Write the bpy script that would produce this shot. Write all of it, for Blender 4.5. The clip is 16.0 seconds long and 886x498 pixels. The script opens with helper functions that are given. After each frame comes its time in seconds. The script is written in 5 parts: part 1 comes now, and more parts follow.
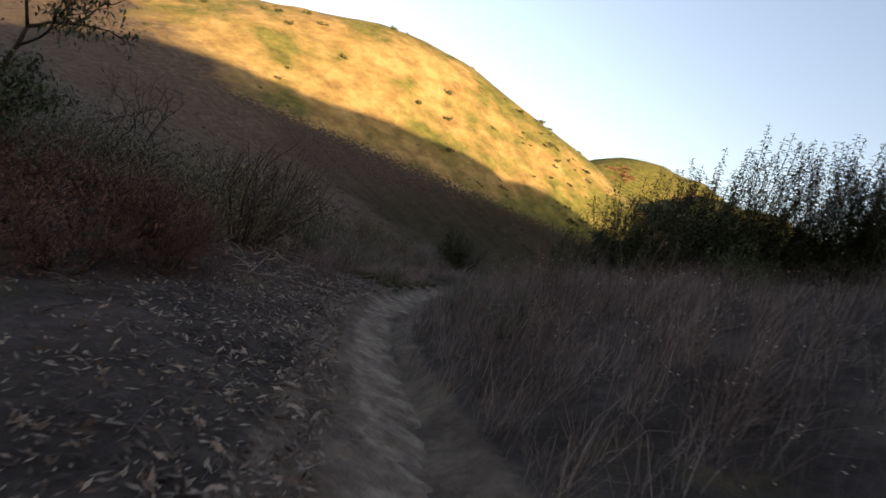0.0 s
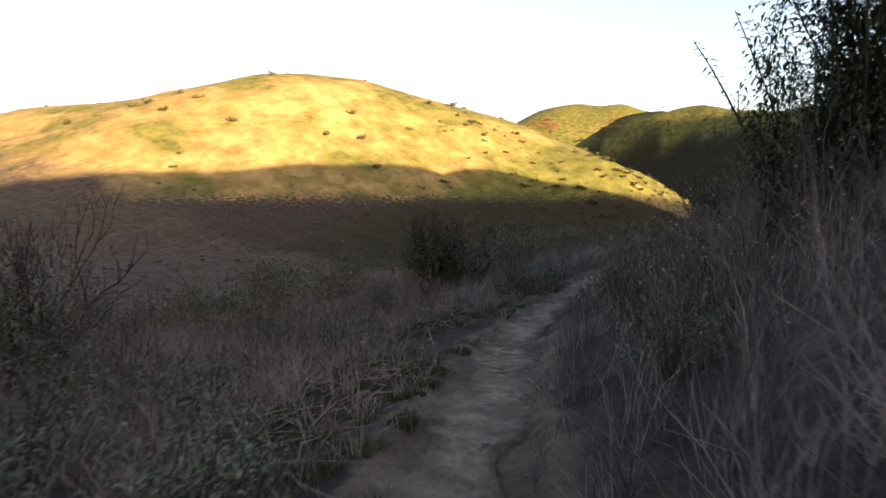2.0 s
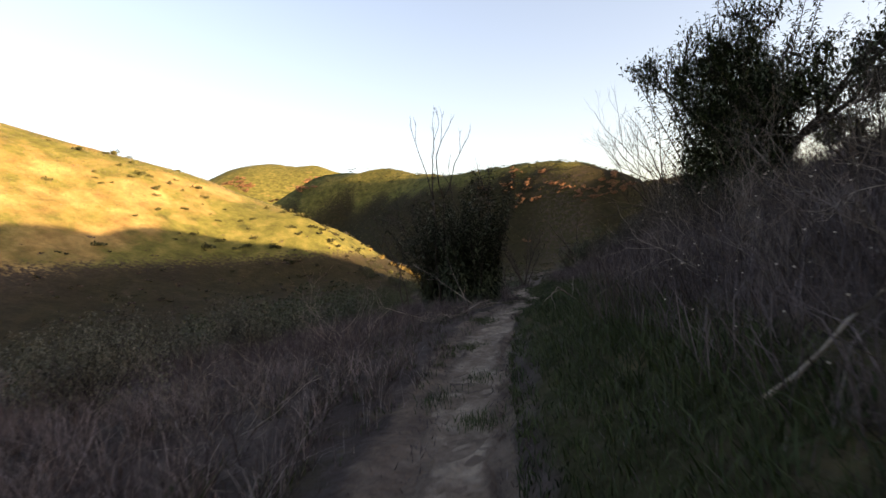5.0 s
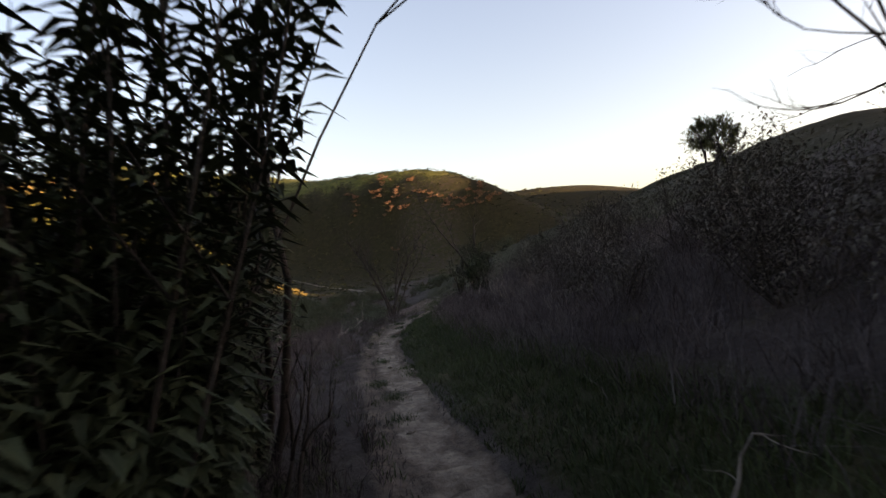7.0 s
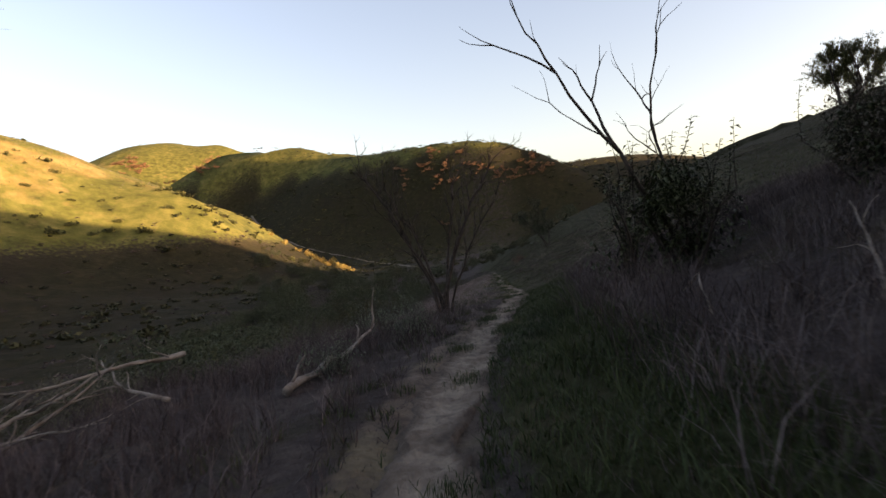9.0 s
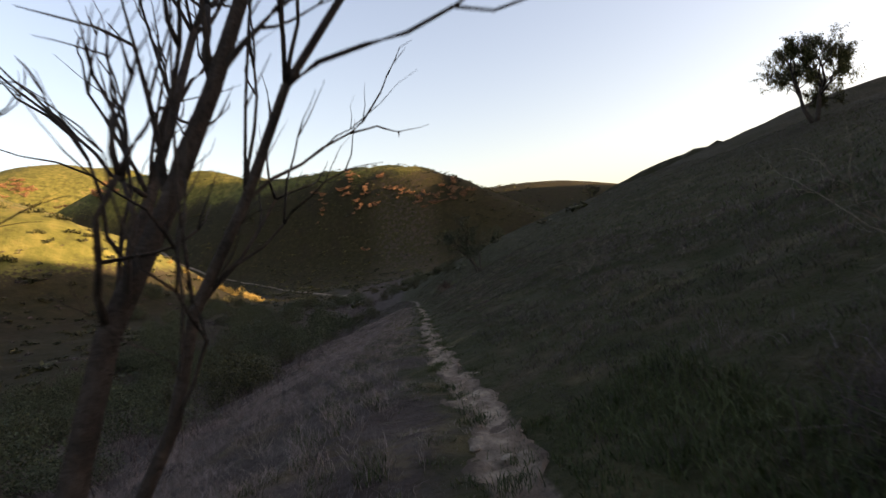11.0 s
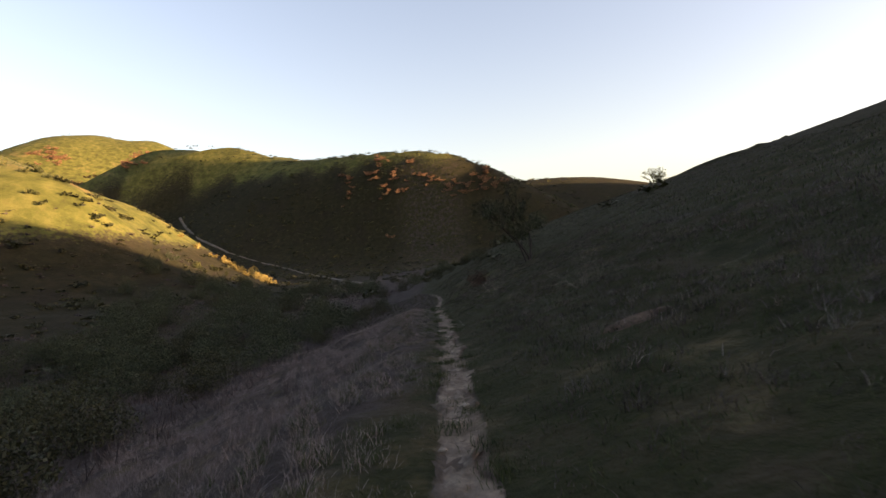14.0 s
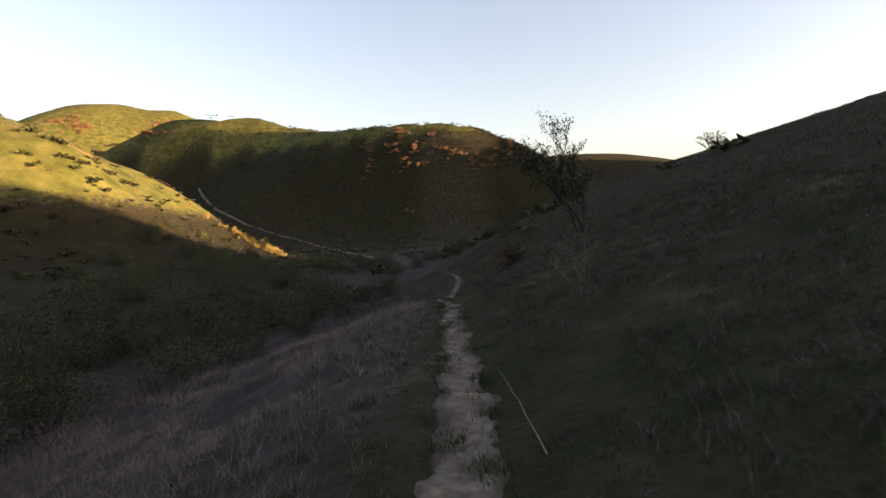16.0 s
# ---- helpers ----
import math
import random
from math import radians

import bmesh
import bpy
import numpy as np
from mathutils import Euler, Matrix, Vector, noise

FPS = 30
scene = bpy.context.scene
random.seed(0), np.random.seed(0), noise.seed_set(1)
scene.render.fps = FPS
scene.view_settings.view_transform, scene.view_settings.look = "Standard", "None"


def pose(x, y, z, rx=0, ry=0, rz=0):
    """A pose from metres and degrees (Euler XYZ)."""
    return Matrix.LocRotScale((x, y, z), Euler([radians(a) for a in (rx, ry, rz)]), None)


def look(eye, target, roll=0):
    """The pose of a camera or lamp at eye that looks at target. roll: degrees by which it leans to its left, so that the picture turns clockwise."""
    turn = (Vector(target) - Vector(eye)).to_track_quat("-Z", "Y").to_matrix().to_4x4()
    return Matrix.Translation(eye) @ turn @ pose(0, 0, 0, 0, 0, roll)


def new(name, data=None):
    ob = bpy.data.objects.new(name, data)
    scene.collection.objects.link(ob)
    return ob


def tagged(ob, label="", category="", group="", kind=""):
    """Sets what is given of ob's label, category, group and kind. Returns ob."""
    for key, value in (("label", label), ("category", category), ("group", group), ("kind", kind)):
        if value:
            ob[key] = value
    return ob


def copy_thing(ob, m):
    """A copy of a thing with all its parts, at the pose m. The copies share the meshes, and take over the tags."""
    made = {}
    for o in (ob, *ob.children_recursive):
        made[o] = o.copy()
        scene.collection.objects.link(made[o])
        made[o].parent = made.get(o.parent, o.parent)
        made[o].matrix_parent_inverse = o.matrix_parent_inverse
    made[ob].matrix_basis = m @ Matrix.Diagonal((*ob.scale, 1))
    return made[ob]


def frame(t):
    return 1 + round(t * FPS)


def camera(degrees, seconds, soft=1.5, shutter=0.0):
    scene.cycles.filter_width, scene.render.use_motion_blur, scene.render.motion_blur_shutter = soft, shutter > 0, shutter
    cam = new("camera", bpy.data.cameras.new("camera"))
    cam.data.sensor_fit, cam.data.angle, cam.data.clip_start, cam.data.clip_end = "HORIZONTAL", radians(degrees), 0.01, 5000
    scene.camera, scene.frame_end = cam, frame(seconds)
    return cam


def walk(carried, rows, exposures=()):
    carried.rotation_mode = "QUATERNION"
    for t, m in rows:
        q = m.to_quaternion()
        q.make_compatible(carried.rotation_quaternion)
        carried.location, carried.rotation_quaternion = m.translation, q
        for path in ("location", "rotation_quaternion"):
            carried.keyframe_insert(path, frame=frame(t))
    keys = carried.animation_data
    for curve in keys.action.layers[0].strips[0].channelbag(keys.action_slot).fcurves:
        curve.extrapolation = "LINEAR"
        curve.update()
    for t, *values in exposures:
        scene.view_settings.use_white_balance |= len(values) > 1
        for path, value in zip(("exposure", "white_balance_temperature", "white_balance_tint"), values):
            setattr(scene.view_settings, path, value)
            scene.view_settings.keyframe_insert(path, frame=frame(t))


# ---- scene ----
cam = camera(76.0, 16.0, soft=1.5, shutter=0.12)
PATH = [
    (0, (0.000, 0.000, 0.000), (-5.314, 8.455, -0.663), 21.98),
    (0.5, (-1.475, 2.392, -0.216), (-7.420, 10.394, -1.010), 18.51),
    (1, (-3.114, 4.576, -0.484), (-9.613, 12.116, -1.365), 15.94),
    (1.5, (-4.609, 6.984, -0.637), (-10.826, 14.780, -1.393), 7.76),
    (2, (-6.029, 9.443, -0.887), (-10.863, 18.189, -1.268), -1.36),
    (2.5, (-7.217, 12.161, -1.034), (-11.424, 21.219, -1.542), -2.84),
    (3, (-8.103, 14.931, -1.219), (-10.905, 24.530, -1.273), -5.74),
    (4.2, (-8.520, 21.750, -0.950), (-9.220, 31.684, -0.736), -5.66),
    (5.5, (-7.962, 29.229, -0.560), (-7.152, 39.185, -0.084), -5.37),
    (6, (-7.607, 32.057, -0.400), (-6.080, 41.927, 0.104), -4.89),
    (6.5, (-7.154, 34.750, -0.258), (-5.495, 44.598, 0.250), -3.66),
    (7, (-6.545, 37.513, -0.348), (-4.148, 47.216, -0.035), -5.66),
    (7.5, (-6.031, 40.287, -0.480), (-4.134, 50.100, -0.807), -0.71),
    (8, (-5.684, 42.948, -0.633), (-4.776, 52.913, -0.772), 4.63),
    (8.5, (-5.300, 45.813, -0.771), (-4.615, 55.788, -0.959), -1.21),
    (9, (-4.879, 48.773, -0.807), (-3.381, 58.660, -0.841), -6.06),
    (9.5, (-4.410, 51.592, -0.977), (-2.638, 61.434, -0.975), -7.20),
    (10, (-3.664, 54.275, -0.834), (-0.744, 63.837, -0.621), -11.07),
    (12.5, (0.032, 68.333, -1.311), (2.279, 78.076, -1.173), -1.89),
    (13, (0.739, 71.128, -1.447), (3.619, 80.691, -1.697), -6.46),
    (13.5, (1.387, 73.889, -1.581), (3.755, 83.604, -1.650), -1.05),
    (14, (2.078, 76.679, -1.719), (4.495, 86.384, -1.535), -3.34),
    (14.5, (2.862, 79.555, -1.867), (4.889, 89.343, -2.175), -3.33),
    (15, (3.655, 82.434, -2.029), (6.015, 92.143, -2.334), -5.65),
    (15.5, (4.357, 85.236, -2.164), (6.789, 94.934, -2.235), -2.94),
    (16, (4.927, 88.000, -2.267), (6.971, 97.787, -2.474), -2.13),
]
walk(cam, [(t, look(eye, target, roll)) for t, eye, target, roll in PATH],
     exposures=((0.0, 2.05, 8700, 28), (1.0, 2.4, 8700, 28), (3.0, 2.6, 8700, 28), (5.5, 2.35, 9300, 33), (12.5, 2.2, 9300, 33), (16.0, 2.2, 9300, 33)))

# ---- light: low evening sun behind the hill, clear sky ----
SUN_EL, SUN_AZ = 6.02, -24.96  # azimuth counted from +x towards +y
sun_way = Vector((math.cos(radians(SUN_EL)) * math.cos(radians(SUN_AZ)),
                  math.cos(radians(SUN_EL)) * math.sin(radians(SUN_AZ)), math.sin(radians(SUN_EL))))
sun_data = bpy.data.lights.new("sun", "SUN")
sun_data.energy, sun_data.angle, sun_data.color = 5.0, radians(0.5), (1.0, 0.80, 0.50)
sun = new("sun", sun_data)
sun.matrix_world = look(sun_way * 300, (0, 0, 0))
world = bpy.data.worlds.new("sky")
scene.world = world
world.use_nodes = True
wn = world.node_tree.nodes
sky = wn.new("ShaderNodeTexSky")
sky.sky_type, sky.sun_disc = "NISHITA", False
sky.sun_elevation, sky.sun_rotation = radians(SUN_EL), radians(90 - SUN_AZ)
sky.altitude, sky.air_density, sky.dust_density, sky.ozone_density = 200, 1.0, 2.4, 2.0
wn["Background"].inputs["Strength"].default_value = 0.15
world.node_tree.links.new(sky.outputs[0], wn["Background"].inputs["Color"])

rng = np.random.default_rng(7)


# ---- materials ----
def mat(name, colours, scale=4.0, rough=0.9, bump=0.3, fine=40.0, island=0.0, spec=0.2, obj=0.0, bump_far=0.0):
    """Noise between several colours at two scales, with grain, bump, and some change from piece to piece."""
    m = bpy.data.materials.new(name)
    m.use_nodes = True
    n, l = m.node_tree.nodes, m.node_tree.links
    b = n["Principled BSDF"]
    b.inputs["Roughness"].default_value = rough
    b.inputs["Specular IOR Level"].default_value = spec
    g = n.new("ShaderNodeNewGeometry")
    a = n.new("ShaderNodeTexNoise")
    a.inputs["Scale"].default_value, a.inputs["Detail"].default_value, a.inputs["Roughness"].default_value = scale, 8, 0.62
    l.new(g.outputs["Position"], a.inputs["Vector"])
    ramp = n.new("ShaderNodeValToRGB")
    el = ramp.color_ramp.elements
    while len(el) < len(colours):
        el.new(0.5)
    for i, c in enumerate(colours):
        el[i].position = 0.28 + 0.44 * i / max(1, len(colours) - 1)
        el[i].color = (*c, 1)
    fac = a.outputs["Fac"]
    if island or obj:
        src = g.outputs["Random Per Island"]
        if obj:
            oi = n.new("ShaderNodeObjectInfo")
            src = oi.outputs["Random"]
        mm = n.new("ShaderNodeMath")
        mm.operation = "MULTIPLY_ADD"
        l.new(src, mm.inputs[0])
        mm.inputs[1].default_value = island or obj
        ad = n.new("ShaderNodeMath")
        ad.operation = "ADD"
        ad.inputs[1].default_value = -0.5 * (island or obj)
        l.new(fac, ad.inputs[0])
        l.new(ad.outputs[0], mm.inputs[2])
        fac = mm.outputs[0]
    l.new(fac, ramp.inputs[0])
    f = n.new("ShaderNodeTexNoise")
    f.inputs["Scale"].default_value, f.inputs["Detail"].default_value = fine, 4
    l.new(g.outputs["Position"], f.inputs["Vector"])
    mx = n.new("ShaderNodeMix")
    mx.data_type, mx.blend_type = "RGBA", "OVERLAY"
    mx.inputs[0].default_value = 0.45
    l.new(ramp.outputs[0], mx.inputs[6])
    l.new(f.outputs["Fac"], mx.inputs[7])
    l.new(mx.outputs[2], b.inputs["Base Color"])
    if bump:
        bm_ = n.new("ShaderNodeBump")
        bm_.inputs["Strength"].default_value, bm_.inputs["Distance"].default_value = bump, 1.2 / fine
        l.new(f.outputs["Fac"], bm_.inputs["Height"])
        l.new(bm_.outputs[0], b.inputs["Normal"])
    return m


def ground_material(name, path=False):
    """Soil, dry grass and green grass, mixed by where each grows (vertex values) and broken up by noise at four scales;
    or the worn path. The dark scrub and weed covers also paint in hill shade.
    """
    m = bpy.data.materials.new(name)
    m.use_nodes = True
    n, l = m.node_tree.nodes, m.node_tree.links
    b = n["Principled BSDF"]
    b.inputs["Roughness"].default_value = 0.95
    b.inputs["Specular IOR Level"].default_value = 0.1
    g = n.new("ShaderNodeNewGeometry")

    def noise_(scale, detail=6, rough=0.6):
        t = n.new("ShaderNodeTexNoise")
        t.inputs["Scale"].default_value, t.inputs["Detail"].default_value, t.inputs["Roughness"].default_value = scale, detail, rough
        l.new(g.outputs["Position"], t.inputs["Vector"])
        return t.outputs["Fac"]

    def ramp_(fac, stops):
        r = n.new("ShaderNodeValToRGB")
        while len(r.color_ramp.elements) < len(stops):
            r.color_ramp.elements.new(0.5)
        for e, (p, c) in zip(r.color_ramp.elements, stops):
            e.position, e.color = p, (*c, 1) if len(c) == 3 else c
        l.new(fac, r.inputs[0])
        return r.outputs[0]

    def math_(op, x, y):
        q = n.new("ShaderNodeMath")
        q.operation = op
        for i, v in enumerate((x, y)):
            if isinstance(v, (int, float)):
                q.inputs[i].default_value = v
            else:
                l.new(v, q.inputs[i])
        return q.outputs[0]

    def mix_(fac, x, y, kind="MIX"):
        q = n.new("ShaderNodeMix")
        q.data_type, q.blend_type = "RGBA", kind
        if isinstance(fac, (int, float)):
            q.inputs[0].default_value = fac
        else:
            l.new(fac, q.inputs[0])
        l.new(x, q.inputs[6])
        l.new(y, q.inputs[7])
        return q.outputs[2]

    def value(name):
        at = n.new("ShaderNodeAttribute")
        at.attribute_name = name
        return at.outputs["Fac"]

    dry = ramp_(noise_(0.12, 10, 0.68), [(0.32, (0.10, 0.07, 0.03)), (0.48, (0.175, 0.13, 0.055)), (0.66, (0.245, 0.188, 0.09))])
    green = ramp_(noise_(0.16, 10, 0.68), [(0.33, (0.034, 0.041, 0.014)), (0.5, (0.075, 0.082, 0.024)), (0.68, (0.13, 0.126, 0.043))])
    soil = ramp_(noise_(1.3, 8, 0.65), [(0.3, (0.017, 0.013, 0.012)), (0.5, (0.036, 0.029, 0.027)), (0.7, (0.07, 0.057, 0.051))])
    turf = ramp_(noise_(1.1, 9, 0.7), [(0.3, (0.010, 0.012, 0.005)), (0.48, (0.02, 0.023, 0.009)), (0.6, (0.034, 0.029, 0.017)), (0.75, (0.058, 0.045, 0.034))])
    soil = mix_(ramp_(math_("ADD", math_("MULTIPLY", math_("SUBTRACT", noise_(0.4, 6, 0.65), 0.5), 1.5), value("turf")), [(0.4, (0, 0, 0)), (0.6, (1, 1, 1))]), soil, turf)
    # chaparral cover, toned down to paint in the shade on the hills
    chap_shade = mix_(ramp_(noise_(0.07, 8, 0.7), [(0.48, (0, 0, 0)), (0.68, (1, 1, 1))]),
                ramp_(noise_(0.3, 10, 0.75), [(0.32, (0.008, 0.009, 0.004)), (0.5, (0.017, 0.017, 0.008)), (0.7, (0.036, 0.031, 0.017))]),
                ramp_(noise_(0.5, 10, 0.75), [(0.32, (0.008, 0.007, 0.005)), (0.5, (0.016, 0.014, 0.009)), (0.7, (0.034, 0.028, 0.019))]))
    soil = mix_(value("chap_shade"), soil, chap_shade)
    patch = math_("ADD", math_("MULTIPLY", math_("SUBTRACT", noise_(0.035, 8, 0.6), 0.5), 2.2), value("green"))
    c = mix_(ramp_(patch, [(0.38, (0, 0, 0)), (0.62, (1, 1, 1))]), dry, green)
    near = math_("ADD", math_("MULTIPLY", math_("SUBTRACT", noise_(0.9, 7, 0.6), 0.5), 1.6), value("near"))
    c = mix_(ramp_(near, [(0.35, (0, 0, 0)), (0.7, (1, 1, 1))]), c, soil)
    # dead weed cover whose dull tone also paints the hillside's shade
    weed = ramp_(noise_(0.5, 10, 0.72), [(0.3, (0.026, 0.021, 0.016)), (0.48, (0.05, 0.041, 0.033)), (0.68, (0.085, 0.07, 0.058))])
    weed_shade = math_("ADD", math_("MULTIPLY", math_("SUBTRACT", noise_(0.05, 8, 0.65), 0.5), 1.6), value("weed"))
    c = mix_(ramp_(weed_shade, [(0.3, (0, 0, 0)), (0.7, (1, 1, 1))]), c, weed)
    dirt = ramp_(noise_(2.2, 9, 0.7), [(0.3, (0.045, 0.034, 0.028)), (0.5, (0.085, 0.066, 0.053)), (0.7, (0.15, 0.121, 0.097))])
    worn = math_("ADD", math_("MULTIPLY", math_("SUBTRACT", noise_(2.6, 8, 0.68), 0.5), 1.5), value("dirt"))
    c = mix_(ramp_(worn, [(0.3, (0, 0, 0)), (0.72, (1, 1, 1))]), c, dirt)
    if path:
        pale = ramp_(noise_(3.4, 9, 0.68), [(0.3, (0.062, 0.047, 0.036)), (0.48, (0.138, 0.111, 0.088)), (0.68, (0.235, 0.196, 0.158))])
        trod = math_("ADD", math_("MULTIPLY", math_("SUBTRACT", noise_(4.5, 8, 0.7), 0.5), 2.0), value("trod"))
        c = mix_(ramp_(trod, [(0.3, (0, 0, 0)), (0.75, (1, 1, 1))]), dirt, pale)
    if not path:
        spots = noise_(0.55, 5, 0.75)
        c = mix_(math_("MULTIPLY", ramp_(spots, [(0.56, (0, 0, 0)), (0.66, (1, 1, 1))]), math_("MULTIPLY", math_("SUBTRACT", 1.0, value("chap_shade")), 0.45)), c,
                 ramp_(noise_(3.0), [(0.3, (0.045, 0.05, 0.02)), (0.7, (0.12, 0.09, 0.04))]))
    c = mix_(0.35, c, ramp_(noise_(14, 5), [(0.3, (0.2, 0.2, 0.2)), (0.7, (0.8, 0.8, 0.8))]), "OVERLAY")
    l.new(c, b.inputs["Base Color"])
    bp = n.new("ShaderNodeBump")
    bp.inputs["Strength"].default_value, bp.inputs["Distance"].default_value = 0.6, 0.5
    l.new(math_("ADD", noise_(0.7, 8, 0.7), math_("MULTIPLY", noise_(9, 4), 0.12)), bp.inputs["Height"])
    l.new(bp.outputs[0], b.inputs["Normal"])
    return m


M_GROUND = ground_material("hill_ground")
M_TRAIL = ground_material("trail_dirt", True)
M_DRY = mat("dry_grass", [(0.064, 0.053, 0.052), (0.13, 0.109, 0.106), (0.225, 0.192, 0.185)], 0.7, 0.85, 0, 30, island=0.35)
M_BRUSH = mat("dead_brush", [(0.025, 0.019, 0.02), (0.052, 0.041, 0.042), (0.108, 0.088, 0.089)], 0.9, 0.9, 0, 30, island=0.35)
M_WEED = mat("dead_weed", [(0.05, 0.041, 0.04), (0.098, 0.083, 0.08), (0.17, 0.15, 0.143)], 0.8, 0.9, 0, 30, island=0.35)
M_GREEN = mat("green_grass", [(0.011, 0.021, 0.008), (0.023, 0.038, 0.012), (0.045, 0.058, 0.024)], 0.8, 0.7, 0, 30, island=0.3)
M_BARK = mat("dark_bark", [(0.013, 0.011, 0.010), (0.030, 0.024, 0.021), (0.060, 0.050, 0.044)], 9, 0.9, 0.6, 60)
M_WOOD = mat("bleached_wood", [(0.07, 0.058, 0.05), (0.135, 0.115, 0.10), (0.225, 0.2, 0.178)], 7, 0.85, 0.6, 70, obj=0.25)
M_LEAF = mat("dark_leaf", [(0.010, 0.016, 0.006), (0.021, 0.034, 0.012), (0.038, 0.052, 0.019)], 3, 0.55, 0, 60, island=0.4, spec=0.25)
M_LAUREL = mat("laurel_leaf", [(0.018, 0.026, 0.014), (0.03, 0.042, 0.022), (0.046, 0.058, 0.03)], 3, 0.7, 0, 60, island=0.4, spec=0.2)
M_CHAP = mat("chaparral_leaf", [(0.04, 0.043, 0.027), (0.08, 0.08, 0.054), (0.135, 0.128, 0.095)], 1.5, 0.8, 0, 40, island=0.4)
M_SAGE = mat("sage_leaf", [(0.036, 0.052, 0.034), (0.07, 0.092, 0.064), (0.115, 0.138, 0.105)], 3, 0.8, 0, 60, island=0.4)
M_RED = mat("red_brush", [(0.035, 0.018, 0.014), (0.07, 0.036, 0.027), (0.125, 0.068, 0.048)], 2, 0.85, 0, 40, island=0.4)
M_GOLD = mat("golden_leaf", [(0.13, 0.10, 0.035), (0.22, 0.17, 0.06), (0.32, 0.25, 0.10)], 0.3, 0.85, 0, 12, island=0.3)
M_ORANGE = mat("rusty_leaf", [(0.09, 0.052, 0.032), (0.18, 0.10, 0.062), (0.29, 0.17, 0.105)], 0.3, 0.85, 0, 12, island=0.3)
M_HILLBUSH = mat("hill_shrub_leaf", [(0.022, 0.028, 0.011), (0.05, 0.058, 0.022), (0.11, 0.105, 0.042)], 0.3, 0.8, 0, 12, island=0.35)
M_SCRUB = mat("bank_scrub_leaf", [(0.03, 0.026, 0.02), (0.06, 0.053, 0.043), (0.10, 0.088, 0.074)], 1.5, 0.8, 0, 40, island=0.4)
M_OLIVE = mat("olive_leaf", [(0.012, 0.015, 0.006), (0.024, 0.028, 0.011), (0.045, 0.047, 0.021)], 1.5, 0.6, 0, 40, island=0.4)
M_LITTER = mat("fallen_leaf", [(0.026, 0.018, 0.014), (0.07, 0.051, 0.039), (0.18, 0.148, 0.12)], 6, 0.8, 0, 50, island=0.5)
M_FLUFF = mat("seed_fluff", [(0.270, 0.240, 0.204), (0.372, 0.342, 0.300), (0.450, 0.420, 0.384)], 6, 0.9, 0, 50, island=0.4)
M_ROAD = mat("dirt_road", [(0.07, 0.06, 0.05), (0.11, 0.095, 0.08), (0.15, 0.13, 0.11)], 0.3, 0.95, 0.2, 6)
M_EARTH = mat("bare_earth", [(0.035, 0.023, 0.017), (0.065, 0.043, 0.032), (0.10, 0.07, 0.052)], 4, 0.95, 0.8, 30, spec=0.1)
M_STONE = mat("trail_stone", [(0.098, 0.081, 0.066), (0.175, 0.147, 0.122), (0.252, 0.217, 0.182)], 12, 0.9, 0.5, 60, obj=0.3)

# ---- the lie of the land ----
TRAIL_Y = np.array([-60.0, -25.0, 0.0, 2.9, 5.2, 9.4, 14.9, 18.5, 22.0, 29.2, 34.8, 37.5, 40.3, 43.0, 45.8, 51.6, 58.0, 63.8, 68.3, 76.7, 85.2, 96.8, 105.6, 120.0, 132.0, 157.0, 170.0])
TRAIL_X = np.array([40.0, 15.0, 0.76, -1.73, -3.77, -6.19, -8.32, -8.98, -8.99, -8.28, -7.46, -6.7, -5.85, -5.58, -5.4, -4.68, -2.71, -0.64, 0.25, 2.15, 4.26, 6.91, 8.6, 12.0, 15.3, 18.9, 22.0])
FALL_Y = np.array([-60, 0, 7, 15, 22.5, 29, 37.5, 43, 54, 68, 88, 106, 115, 125, 133, 158, 170.0])
FALL_Z = np.array([2.0, -1.15, -1.75, -2.2, -2.0, -1.7, -1.5, -1.79, -1.98, -2.46, -3.42, -4.3, -5.5, -5.8, -5.75, -6.4, -6.5])
# hills: centre x, y, height, the two half-lengths, turn in degrees
HILLS = [
    (-180.0, 237.6, 70.3, 69.4, 114.5, -4.6),
    (-95.7, 260.9, 33.1, 44.0, 64.0, -23.7),
    (-55.4, 327.5, 18.1, 29.0, 61.0, -2.5),
    (-305.2, 160.6, 65.0, 98.3, 99.0, 13.8),
    (-326.6, 976.7, 177.8, 157.5, 275.0, -11.6),
    (-103.5, 957.9, 130.5, 174.1, 202.9, -3.5),
    (113.0, 1011.4, 121.6, 164.9, 161.6, 1.2),
    (111.7, 532.3, 69.2, 117.5, 46.9, -29.9),
    (1.6, 637.4, 76.6, 123.1, 83.6, -10.2),
    (263.7, 639.7, 82.2, 182.6, 119.1, -8.3),
    (-127.3, 704.4, 83.4, 124.4, 37.7, -10.0),
    # unseen hill far to the right, added to shade the middle hill
    (564.3, 364.0, 126.7, 117.4, 222.2, -3.2),
    # next two: unseen sunward hills, added to cast the golden hill's shadow line
    (143.2, -59.0, 27.5, 18.2, 58.6, -10.9),
    (210.2, 47.3, 35.7, 74.3, 41.5, 12.7),
    (166.1, 233.3, 32.1, 14.8, 87.1, 45.0),
    # next three: unseen rises, added to keep sun off the right slope and far hills
    (121.7, 145.8, 14.3, 45.9, 23.4, -5.8),
    (551.0, 364.6, 84.2, 66.5, 27.0, -14.8),
    (411.4, 634.3, 18.8, 99.8, 107.5, 0.4),
    (-191.6, 917.6, 15.7, 33.3, 23.2, 4.2),
    (-53.9, 239.1, 13.9, 22.6, 21.0, -7.6),
]
SLOPE_Y = np.array([-40.0, 15, 45, 75, 110, 150])
